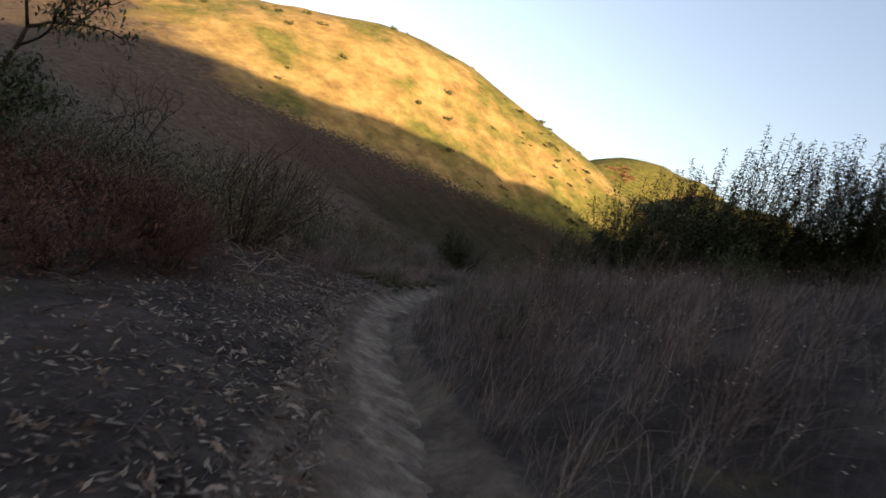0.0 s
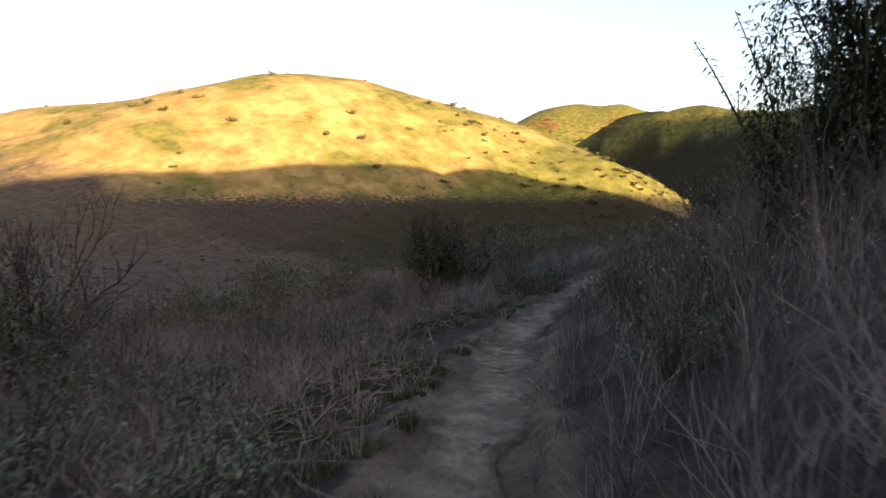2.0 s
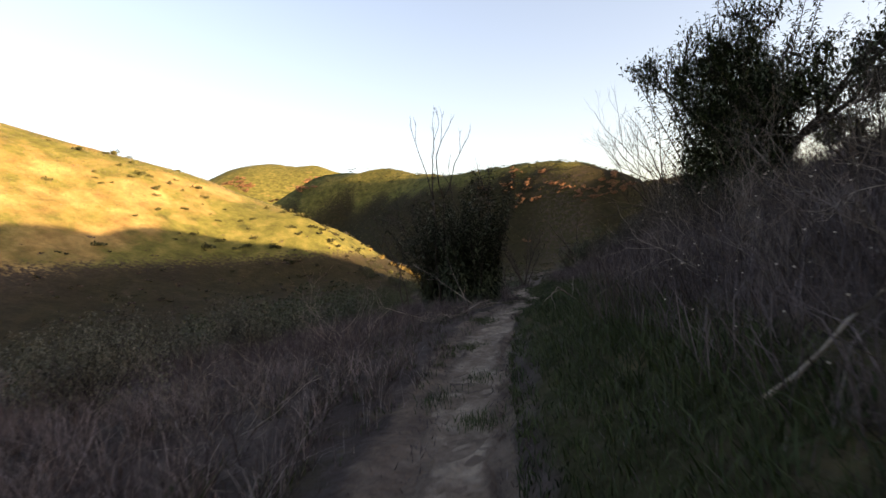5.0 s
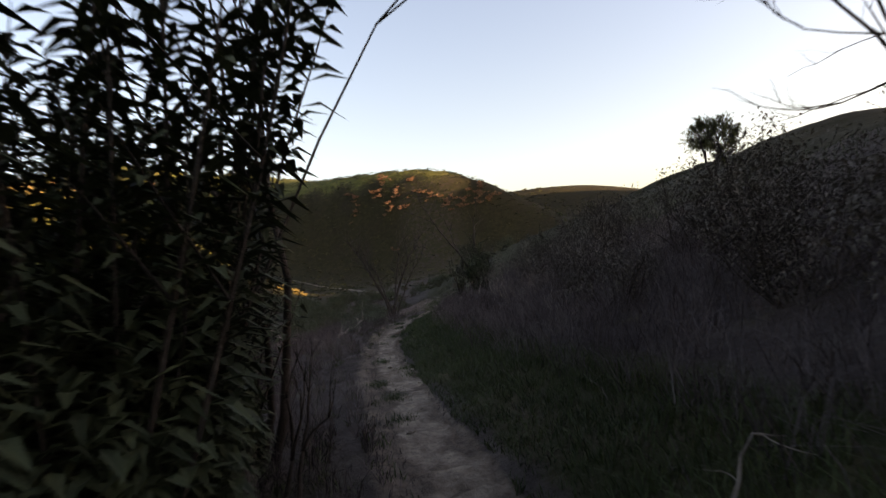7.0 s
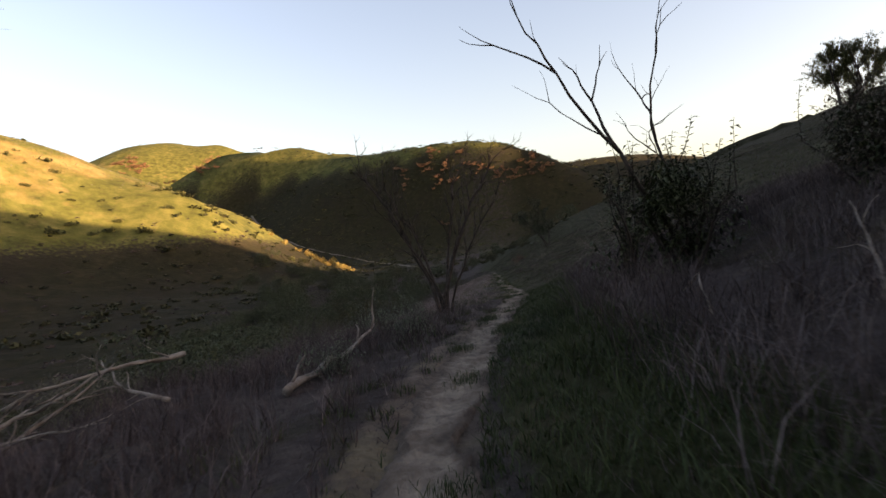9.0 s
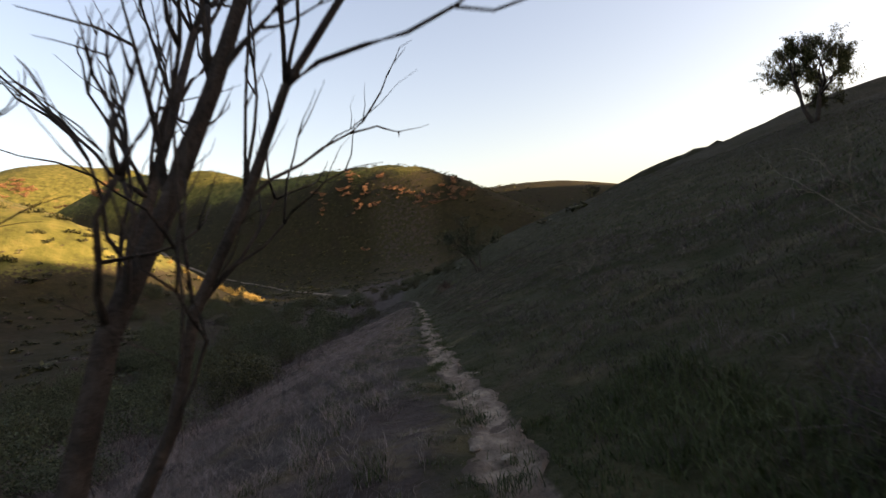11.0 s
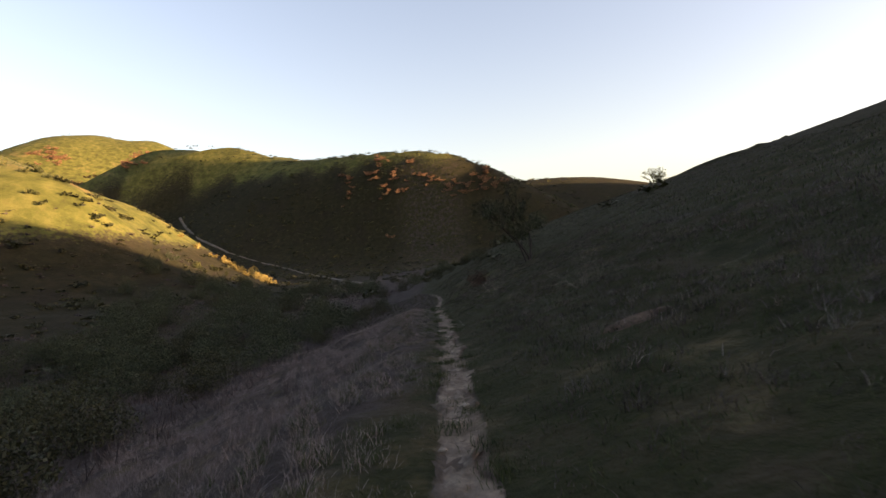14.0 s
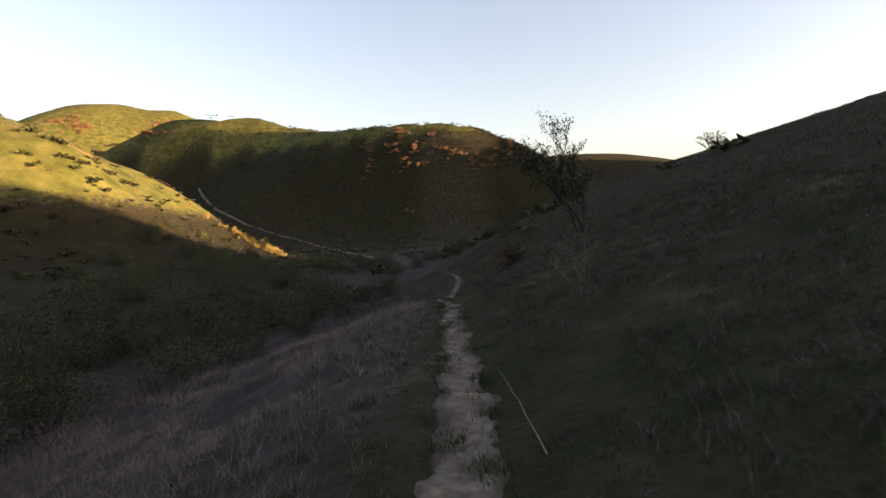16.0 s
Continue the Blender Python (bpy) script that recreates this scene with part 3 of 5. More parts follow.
def bare_tree(name, x, y, seed, tall, label, limbs=3, lean=(0, 0), depth=4, radius=0.05, fan=0.7, lift=0.15, kids=(2, 3), spread_=0.35, material=None, category="bare tree", wander=0.17, shrink=0.66, first=0.36):
    r = random.Random(seed)
    ob = base(name, x, y, 0.05, label, category)
    for k in range(limbs):
        s = Soup()
        a = 6.283 * k / limbs + r.uniform(-0.5, 0.5)
        way = (math.cos(a) * spread_ + lean[0], math.sin(a) * spread_ + lean[1], 1)
        branching(s, (math.cos(a) * radius * 1.2, math.sin(a) * radius * 1.2, -0.05), way, tall * first * r.uniform(0.8, 1.15), radius * r.uniform(0.7, 1.1), depth, r, wander, fan, kids, lift, None, 6, shrink, 0.3)
        part("limb", s.mesh("limb", True), material or M_BARK, ob)
    return ob


def dead_log(name, points, radius, label, twigs=5, seed=0, category="fallen branch", material=None):
    """A bleached fallen branch that lies on the ground, with broken side twigs."""
    r = random.Random(seed)
    pts = [Vector((x, y, ground_at(x, y) + h)) for x, y, h in points]
    fine = []
    for i in range(len(pts) - 1):
        for k in range(4):
            fine.append(pts[i].lerp(pts[i + 1], k / 4) + Vector((r.gauss(0, radius * 0.6), r.gauss(0, radius * 0.6), r.gauss(0, radius * 0.4))))
    fine.append(pts[-1])
    n, o = len(fine), fine[0].copy()
    s = Soup()
    s.tube([p - o for p in fine], [radius * (1 - 0.72 * i / (n - 1)) * r.uniform(0.85, 1.15) for i in range(n)], 7)
    ob = solo(name, s.mesh(name, True), material or M_WOOD, label, category)
    ob.location = o
    for _ in range(twigs):
        s = Soup()
        i = r.randint(1, n - 2)
        d = (fine[i + 1] - fine[i]).normalized() + Vector((r.gauss(0, 0.7), r.gauss(0, 0.7), r.gauss(0.1, 0.3)))
        s.tube([p - o for p in bent(fine[i], d, r.uniform(6, 16) * radius + 0.08, 4, 0.18, r, 0.05)], [radius * 0.4, radius * 0.33, radius * 0.27, radius * 0.2, radius * 0.1], 5)
        part("twig", s.mesh("twig", True), material or M_WOOD, ob)
    return ob


def scatter(n, y0, y1, u0, u1, seed):
    g = np.random.default_rng(seed)
    y = g.uniform(y0, y1, n)
    return trail_x(y) + g.uniform(u0, u1, n), y, g


def place(proto, x, y, turn, scale, sink=0.03):
    return copy_thing(proto, pose(x, y, ground_at(x, y) - sink * scale, 0, 0, turn) @ Matrix.Diagonal((scale, scale, scale * random.uniform(0.85, 1.15), 1)))


def laurel_parts(seed, wide, mass, tall, plumes, fill=14000, big=1.0):
    """A mass of leaves down to the ground, with upright plumes of long drooping leaves over it."""
    r = random.Random(seed)
    wood, crown = Soup(), Soup()
    for k in range(plumes):
        a, q = r.uniform(0, 6.283), wide * 1.0 * math.sqrt(r.random())
        h = (tall - 0.3 * q) * r.uniform(0.66, 1.05) * (0.92 + 0.1 * math.cos(a))
        pts = bent((q * math.cos(a) * 0.3, q * math.sin(a) * 0.3, -0.05), (math.cos(a) * q * 0.85 / h, math.sin(a) * q * 0.85 / h, 1), h, 7, 0.05, r)
        w = r.uniform(0.010, 0.02)
        wood.tube(pts, [w * (1 - 0.11 * i) for i in range(8)], 5)
        z, turn = 0.25 * h, r.uniform(0, 6.283)
        while z < h * 0.99:
            t = z / h * 7
            i = min(6, int(t))
            p = pts[i].lerp(pts[i + 1], t - i)
            size = big * (0.21 if z < h * 0.9 else 0.15)
            for m in range(2):
                turn += 2.2 + r.uniform(-0.3, 0.3)
                crown.leaf(p, (math.cos(turn), math.sin(turn), r.uniform(0.15, 0.6)), size * r.uniform(0.7, 1.15), 0.055 * big * r.uniform(0.75, 1.15), 0.2, r.uniform(0.25, 0.6))
            z += 0.066
        for m in range(2):
            i = r.randint(2, 5)
            d = Vector((r.gauss(0, 0.45), r.gauss(0, 0.45), 1))
            tw = bent(pts[i], d, r.uniform(0.35, 0.7), 4, 0.08, r)
            wood.tube(tw, [w * 0.5, w * 0.42, w * 0.34, w * 0.26, w * 0.15], 3)
            for s in range(17):
                t = s / 17 * 4
                g = min(3, int(t))
                turn += 2.3
                crown.leaf(tw[g].lerp(tw[g + 1], t - g), (math.cos(turn), math.sin(turn), r.uniform(0.1, 0.6)), 0.17 * big * r.uniform(0.7, 1.1), 0.046 * big, 0.2, r.uniform(0.25, 0.6))
    for _ in range(fill):
        a, q = r.uniform(0, 6.283), wide * math.sqrt(r.random())
        top = mass * max(0.0, 1 - (q / wide) ** 1.7) ** 0.7 * (0.78 + 0.2 * math.sin(2 * a + 1) + 0.14 * math.sin(5 * a))
        z = max(0.02, top * r.random() ** 0.75)
        q *= 0.42 + 0.58 * min(1.0, z / (0.7 * mass))
        crown.leaf((q * math.cos(a), q * math.sin(a), z), (r.gauss(0, 1), r.gauss(0, 1), r.gauss(-0.1, 0.5)), 0.14 * big * r.uniform(0.6, 1.2), 0.05 * big, 0.2, 0.4)
    return wood.mesh("wood"), crown.mesh("crown")


# ---- named shrubs and trees beside the trail ----
tall_sumac = laurel_parts(11, 1.75, 3.1, 4.2, 46, 8000, 0.9)
shrub = leafy_shrub("sumac_shrub", -4.4, 16.3, tall_sumac, "tall dark evergreen shrub with upright leafy wands among dry stalks", group="evergreen shrubs")
for x, y, s, a in ((-2.9, 19.0, 1.15, 70), (-1.6, 16.2, 1.0, 200), (-3.3, 14.4, 0.8, 15), (-4.4, 20.5, 0.85, 260), (0.0, 16.6, 1.0, 120), (1.3, 15.6, 0.95, 300), (0.9, 18.4, 1.05, 45)):
    place(shrub, x, y, a, s)

laurel = leafy_shrub("laurel_shrub", -7.52, 39.7, laurel_parts(23, 1.12, 2.1, 3.6, 52, 12000, 1.0), "dense dark laurel shrub with long drooping leaves beside the path", M_LAUREL, group="evergreen shrubs")
place(laurel, -8.05, 41.1, 130, 1.04)
place(laurel, -7.45, 42.1, 250, 0.84)
bare_tree("leaning_tree", -7.0, 42.3, 6, 4.4, "leaning grey trunk with forked limbs beside a laurel shrub", 2, (0.16, -0.1), 3, 0.05, 0.55, 0.3, (1, 2), 0.12, first=0.45, shrink=0.55)
leafy_shrub("dark_shrub", -5.45, 15.2, laurel_parts(12, 1.1, 2.9, 3.0, 14, 7000, 0.55), "dense small-leaved dark shrub among dry stalks", M_LEAF, group="evergreen shrubs")
bare_tree("dead_sapling", -8.4, 40.5, 5, 5.4, "thin leafless sapling rising behind a laurel shrub", 3, (-0.03, 0), 3, 0.026, 0.34, 0.5, (1, 2), 0.07, first=0.56, shrink=0.42)
bare_tree("dead_sapling", -7.25, 40.6, 8, 3.9, "curled leafless sapling rising behind a laurel shrub", 2, (0.0, 0.05), 4, 0.016, 0.7, -0.1, (2, 3), 0.05, first=0.74, shrink=0.3, wander=0.22)
bare_tree("dead_sapling", -6.75, 40.9, 9, 1.3, "leaning dark sapling at the edge of a laurel shrub", 2, (0.03, 0), 3, 0.024, 0.4, 0.4, (1, 1), 0.08, first=0.42)


def oak(name, x, y, seed, tall, label, leaf=0.07, depth=4, per_tip=9, lean=(0, 0), radius=0.11, material=None, group=""):
    r = random.Random(seed)
    ob = base(name, x, y, 0.08, label, "tree", group)
    tips, wood, crown = [], Soup(), Soup()
    for k in range(3):
        a = 2.1 * k + r.uniform(-0.4, 0.4)
        branching(wood, (0.1 * math.cos(a), 0.1 * math.sin(a), -0.05), (0.35 * math.cos(a) + lean[0], 0.35 * math.sin(a) + lean[1], 1), tall * 0.33, radius, depth, r, 0.16, 0.8, (2, 3), 0.1, tips, 6, 0.68)
    for p, d in tips:
        for _ in range(per_tip):
            w = Vector((r.gauss(0, 1), r.gauss(0, 1), r.gauss(-0.1, 0.6)))
            crown.leaf(p + Vector((r.gauss(0, 0.09), r.gauss(0, 0.09), r.gauss(0, 0.08))), w, leaf * r.uniform(0.7, 1.3), leaf * 0.4, 0.2, 0.5)
    part("trunk", wood.mesh("trunk", True), M_BARK, ob, "dark rough bark")
    part("crown", crown.mesh("crown"), material or M_LEAF, ob)
    return ob


oak("oak_tree", -2.8, 35.9, 31, 4.2, "dark small-leaved evergreen tree overhanging the path", 0.085, 4, 11, (0.05, 0.05))
leafy_shrub("dark_shrub", -3.2, 35.6, laurel_parts(37, 1.5, 3.5, 4.1, 34, 15000, 0.75), "dense dark shrub at the foot of an evergreen tree", M_LEAF, group="evergreen shrubs")
bare_tree("bare_shrub", -2.1, 39.6, 41, 3.9, "leafless shrub with many thin upswept twigs", 6, (-0.62, -0.1), 4, 0.024, 0.6, 0.16, (2, 3), 0.45, category="shrub", first=0.42)
bare_tree("bare_shrub", -6.0, 22.8, 42, 2.3, "leafless shrub with pale thin twigs on the bank", 5, (0, 0), 4, 0.022, 0.5, 0.35, (2, 3), 0.3, category="shrub", first=0.45)
bare_tree("bare_tree", -10.0, 54.3, 43, 6.6, "dark leafless tree with fine spreading twigs", 2, (0.14, 0), 5, 0.045, 0.6, 0.2, (2, 3), 0.25, first=0.36)
bare_tree("bare_tree", -8.8, 51.4, 44, 5.6, "dark leafless tree with fine spreading twigs", 2, (0.06, 0), 5, 0.04, 0.62, 0.2, (2, 3), 0.12, first=0.4)
dead_shrub = base("dead_shrub", -2.95, 61.8, 0.05, "wide leafless shrub with forked trunks and upright shoots", "shrub")
for k, (side_, deep, tall, w) in enumerate(((-1.4, 0.7, 3.4, 0.055), (1.45, 0.1, 3.4, 0.06), (-1.0, 1.4, 3.3, 0.04), (0.9, 1.5, 3.6, 0.042), (-1.5, -0.2, 2.6, 0.032), (1.2, -0.6, 2.7, 0.03))):
    r, s = random.Random(450 + k), Soup()
    arc = [Vector((0.05 * (k - 3) + side_ * t ** 1.35, 0.06 * (k % 3) + deep * t ** 1.2, -0.05 + tall * (1.15 * t - 0.15 * t * t))) + Vector((r.gauss(0, 0.05), r.gauss(0, 0.05), 0)) * t for t in (0, 0.12, 0.25, 0.38, 0.5, 0.62, 0.74, 0.87, 1.0)]
    s.tube(arc, [w * (1 - 0.085 * i) for i in range(9)], 6)
    for i in range(3, 9):
        for _ in range(2 if i < 6 else 3):
            d = (arc[i] - arc[i - 1]).normalized() + Vector((r.gauss(0, 0.55), r.gauss(0, 0.45), r.uniform(-0.15, 0.5)))
            branching(s, arc[i], d, r.uniform(0.35, 0.62), w * 0.3, 2, r, 0.2, 0.75, (1, 2), 0.12, None, 4, 0.66, 0.3)
        if i in (4, 5, 6, 7):
            shoot = bent(arc[i], (r.gauss(0, 0.1), r.gauss(0, 0.1), 1), r.uniform(0.7, 1.3), 4, 0.05, r)
            s.tube(shoot, [w * 0.26, w * 0.22, w * 0.18, w * 0.13, w * 0.06], 4)
            for q in shoot[1:4]:
                s.tube(bent(q, (r.gauss(0, 0.6), r.gauss(0, 0.6), 1), r.uniform(0.15, 0.45), 3, 0.1, r), [w * 0.13, w * 0.1, w * 0.08, w * 0.04], 3)
    part("limb", s.mesh("limb", True), M_BARK, dead_shrub)
snag = base("dead_snag", -0.85, 55.1, 0.05, "leaning dead snag with curled tips rising from a shrub", "bare tree")
for seed, way, length, w in ((46, (-0.48, 0.12, 1), 1.75, 0.042), (146, (-0.2, 0.2, 1), 1.7, 0.032)):
    s = Soup()
    branching(s, (0, 0, -0.05), way, length, w, 3, random.Random(seed), 0.14, 0.6, (1, 2), 0.08, None, 6, 0.62, 0.3)
    part("limb", s.mesh("limb", True), M_BARK, snag)
snag_shrub = leafy_shrub("sumac_shrub", -1.15, 54.9, leafy_parts(47, 1.9, 0.75, 10, 44, 20, 0.10, 0.045, 2600, 0.55), "dark leafy shrub on the bank round a leaning snag", group="evergreen shrubs")
leafy_shrub("sumac_shrub", -1.85, 54.8, leafy_parts(151, 1.7, 0.55, 7, 24, 16, 0.10, 0.045, 300, 0.6), "open leafy evergreen shrub leaning over the bank", group="evergreen shrubs")
place(snag_shrub, 0.6, 54.0, 230, 0.8)
leafy_shrub("green_bush", -13.0, 21.8, leafy_parts(48, 2.1, 1.3, 16, 150, 28, 0.075, 0.024, 5200, 0.7), "rounded dark green bush among dry brush", M_OLIVE, group="green bushes")
bare_tree("burnt_snag", -11.5, 20.7, 49, 1.9, "short forked blackened snag at the trail side", 2, (0.45, 0), 2, 0.035, 0.6, 0.3, (1, 2), 0.35, first=0.55)
bare_tree("burnt_shrub", -16.9, 14.2, 50, 3.2, "burnt leafless shrub with dark forked stems", 6, (0, 0), 3, 0.035, 0.5, 0.35, (2, 2), 0.45, category="shrub", first=0.45)
bare_tree("burnt_shrub", -13.5, 13.0, 51, 2.4, "burnt leafless shrub with dark forked stems", 6, (0, 0), 3, 0.028, 0.5, 0.35, (2, 2), 0.5, category="shrub", first=0.45)
bare_tree("burnt_shrub", -11.2, 9.2, 52, 2.9, "burnt leafless shrub with dark forked stems", 4, (0.1, 0), 3, 0.03, 0.6, 0.3, (1, 2), 0.4, category="shrub", first=0.4, wander=0.26)
bare_tree("burnt_shrub", -12.6, 7.0, 53, 3.9, "burnt leafless shrub with dark forked stems", 5, (0, 0), 4, 0.03, 0.6, 0.3, (1, 2), 0.4, category="shrub", first=0.36, wander=0.26)
oak("ridge_tree", 42.6, 96.0, 61, 9.6, "lone round-crowned tree on the grassy ridge", 0.2, 5, 3, (0, 0), 0.22, M_HILLBUSH)
oak("ridge_tree", 62.4, 163.0, 62, 5.6, "small lone tree on the far ridge", 0.22, 3, 3, (0, 0), 0.10, M_HILLBUSH)
oak("young_tree", 18.6, 116.5, 63, 8.2, "slender young evergreen tree with an open crown beside the trail", 0.15, 4, 3, (-0.04, 0), 0.09)
leafy_shrub("rusty_bush", 16.0, 121.5, leafy_parts(64, 1.6, 1.5, 12, 70, 20, 0.13, 0.06, 900, 0.5, 0.14), "low rusty red bush where the trail dips", M_RED, group="red bushes")
red_bush = leafy_shrub("rusty_bush", -6.6, 2.3, leafy_parts(65, 1.3, 1.2, 14, 110, 22, 0.05, 0.022, 2600, 0.4, 0.05), "low reddish brown bush beside leaf litter", M_RED, group="red bushes")
leafy_shrub("rusty_bush", -7.4, 4.3, leafy_parts(66, 1.25, 1.1, 14, 100, 22, 0.05, 0.022, 2200, 0.4, 0.05), "low reddish brown bush beside leaf litter", M_RED, group="red bushes")
for x, y, s, turn in ((-5.5, 3.6, 0.75, 40), (-6.4, 4.2, 0.8, 130), (-5.2, 2.5, 0.75, 220), (-6.2, 3.2, 0.95, 300), (-4.9, 1.2, 0.7, 20)):
    place(red_bush, x, y, turn, s)
oak("oak_tree", -8.3, 2.4, 67, 4.2, "small dark evergreen tree beside leaf litter", 0.08, 4, 7, (0, 0), 0.07)
leafy_shrub("dark_shrub", -8.4, 6.9, leafy_parts(69, 2.3, 1.5, 16, 110, 22, 0.06, 0.026, 4500, 0.5, 0.08), "wide dusky green brush beside leaf litter", M_CHAP, group="evergreen shrubs")
leafy_shrub("dark_shrub", -10.3, 8.6, leafy_parts(70, 2.0, 1.6, 16, 110, 22, 0.06, 0.024, 3800, 0.5, 0.08), "wide dusky green brush among burnt stems", M_CHAP, group="evergreen shrubs")
chap_meshes = leafy_parts(77, 1.75, 1.35, 18, 90, 14, 0.055, 0.022, 4600, 0.3, 0.07, 0.5)
chap_shrub = leafy_shrub("chaparral_shrub", -13.4, 12.6, chap_meshes, "dusky grey-green chaparral shrub among dead stems", M_CHAP, group="chaparral shrubs")
gq = random.Random(78)
for x, y, s in ((-13.2, 9.8, 1.15), (-15.0, 9.0, 1.3), (-14.6, 13.6, 1.0), (-16.4, 11.8, 1.2), (-12.6, 15.4, 0.75), (-15.6, 16.4, 0.95), (-17.8, 14.8, 1.2), (-13.8, 18.6, 0.8), (-16.6, 20.0, 1.0), (-19.4, 18.2, 1.2),
                (-10.0, 6.0, 0.8), (-11.0, 5.6, 1.2), (-13.0, 6.8, 1.3), (-14.2, 4.6, 1.3), (-15.8, 6.4, 1.4), (-12.2, 3.4, 1.2), (-10.2, 3.6, 1.0), (-17.6, 9.0, 1.3), (-19.4, 12.0, 1.3), (-12.0, 23.6, 0.9), (-14.6, 25.0, 1.0), (-13.4, 28.4, 0.9), (-12.4, 33.0, 0.8), (-14.0, 36.4, 1.0), (-13.2, 41.0, 0.9), (-12.4, 45.6, 0.9), (-14.8, 39.0, 1.2), (-15.6, 43.4, 1.2), (-16.4, 47.0, 1.3), (-12.2, 38.2, 0.9), (-14.0, 49.4, 1.1), (-13.0, 53.0, 1.0), (-11.8, 57.4, 0.9), (-17.6, 41.0, 1.3), (-18.2, 50.8, 1.4), (-9.6, 59.6, 0.8), (-11.4, 62.4, 0.9)):
    place(chap_shrub, x, y, gq.uniform(0, 360), s)
sprig = leafy_parts(68, 1.35, 0.75, 14, 70, 18, 0.042, 0.018, 2600, 0.4, 0.045, 0.5)
bank_shrub = leafy_shrub("bank_shrub", 0.5, 53.6, sprig, "low dusky brown-green shrub on the shaded bank", M_SCRUB, group="bank shrubs")
for x, y, s, a in ((1.6, 54.6, 1.1, 40), (2.4, 52.8, 1.2, 100), (0.2, 51.6, 0.8, 190), (2.9, 56.0, 1.2, 220), (1.2, 50.4, 1.0, 300), (-2.6, 31.0, 1.1, 20), (-1.5, 33.2, 1.3, 80), (-1.6, 37.6, 1.2, 150), (-0.8, 41.0, 1.2, 220), (-4.4, 27.0, 1.0, 60), (-3.0, 24.0, 1.4, 10), (-5.6, 25.4, 0.9, 170), (-3.0, 37.6, 1.3, 30), (-2.2, 39.0, 1.4, 90), (-3.6, 39.4, 1.0, 200), (-2.8, 41.2, 1.2, 260), (-1.6, 42.6, 1.4, 330), (-3.0, 43.6, 1.0, 45), (-1.0, 44.8, 1.3, 110), (-2.2, 46.2, 1.1, 175), (-0.4, 47.6, 1.3, 240), (-1.6, 49.0, 1.0, 300), (0.4, 49.6, 1.3, 20), (-4.6, 34.4, 0.9, 70), (-4.2, 31.6, 1.0, 140), (-3.4, 29.0, 1.2, 210), (-4.0, 21.6, 1.3, 100), (-4.9, 23.2, 1.1, 280), (-3.6, 18.2, 1.2, 330)):
    place(bank_shrub, x, y, a, s)

tangle = bare_tree("twig_tangle", -5.9, 31.0, 55, 1.15, "low tangle of pale dead twigs on the bank", 9, (0, 0), 3, 0.0075, 0.8, 0.05, (2, 3), 1.6, M_WOOD, "dead shrub", 0.22, 0.7, 0.5)
for x, y, s, a in ((-5.3, 29.2, 1.0, 40), (-5.0, 33.2, 1.1, 80), (-6.3, 28.0, 0.8, 160), (-4.6, 31.4, 1.2, 220), (-10.0, 30.6, 0.9, 20), (-9.6, 34.0, 0.9, 310), (-11.0, 16.6, 1.0, 60), (-10.6, 14.4, 0.8, 130), (-7.5, 52.0, 0.7, 90), (-6.6, 20.2, 1.1, 15), (-6.0, 18.0, 1.0, 200), (-2.4, 48.6, 0.9, 250), (-1.2, 46.0, 1.0, 70), (0.8, 60.6, 1.0, 30), (2.0, 62.0, 1.1, 160), (1.4, 58.9, 0.9, 290), (5.0, 72.0, 0.7, 110), (8.2, 88.5, 0.8, 10), (8.8, 96.0, 0.8, 200), (-2.6, 68.0, 0.7, 130)):
    place(tangle, x, y, a, s)

# ---- sage and grey shrubs ----
sage_stems, sage_crown = leafy_parts(71, 0.75, 0.45, 22, 80, 12, 0.04, 0.010, 500, 0.65, 0.045, 0.3)
sage = leafy_shrub("sage_bush", -4.2, 7.9, (sage_stems, sage_crown), "grey-green sage bush at the trail edge", M_SAGE, group="sage bushes")
for x, y, s, a in ((-9.7, 19.0, 1.3, 15), (-9.35, 19.7, 1.1, 140), (-9.8, 9.5, 1.3, 75), (-3.2, 9.0, 1.3, 50), (-8.3, 9.9, 1.3, 10), (-9.0, 9.2, 1.3, 90), (-7.9, 10.9, 1.1, 170), (-8.9, 10.6, 1.2, 250), (-9.7, 10.1, 1.3, 330), (-9.4, 12.0, 1.1, 20), (-7.0, 14.7, 1.2, 40), (-6.7, 15.6, 1.1, 120), (-6.3, 14.2, 1.0, 280), (-9.9, 14.2, 1.0, 70), (-3.45, 6.5, 0.9, 0), (-2.9, 7.1, 0.8, 70), (-3.6, 7.4, 0.7, 150), (-2.4, 5.6, 0.8, 210), (-10.6, 21.2, 1.1, 100), (-10.0, 18.8, 0.9, 10), (-12.2, 18.2, 1.2, 80), (-10.9, 12.2, 1.3, 30), (-12.0, 11.0, 1.5, 200), (-13.1, 12.6, 1.2, 280), (-11.4, 14.6, 1.1, 140), (-6.4, 12.7, 0.9, 60),
                   (-7.2, 15.8, 1.2, 160), (-7.3, 19.3, 1.1, 20), (-7.2, 22.0, 1.0, 220), (-4.5, 58.8, 1.1, 30), (-4.2, 56.8, 1.0, 120), (-5.3, 55.2, 1.0, 210), (-3.6, 63.0, 0.9, 300), (-4.8, 60.5, 1.2, 15), (-10.9, 25.6, 1.1, 40), (-11.3, 29.0, 1.2, 310)):
    if s:
        place(sage, x, y, a, s)

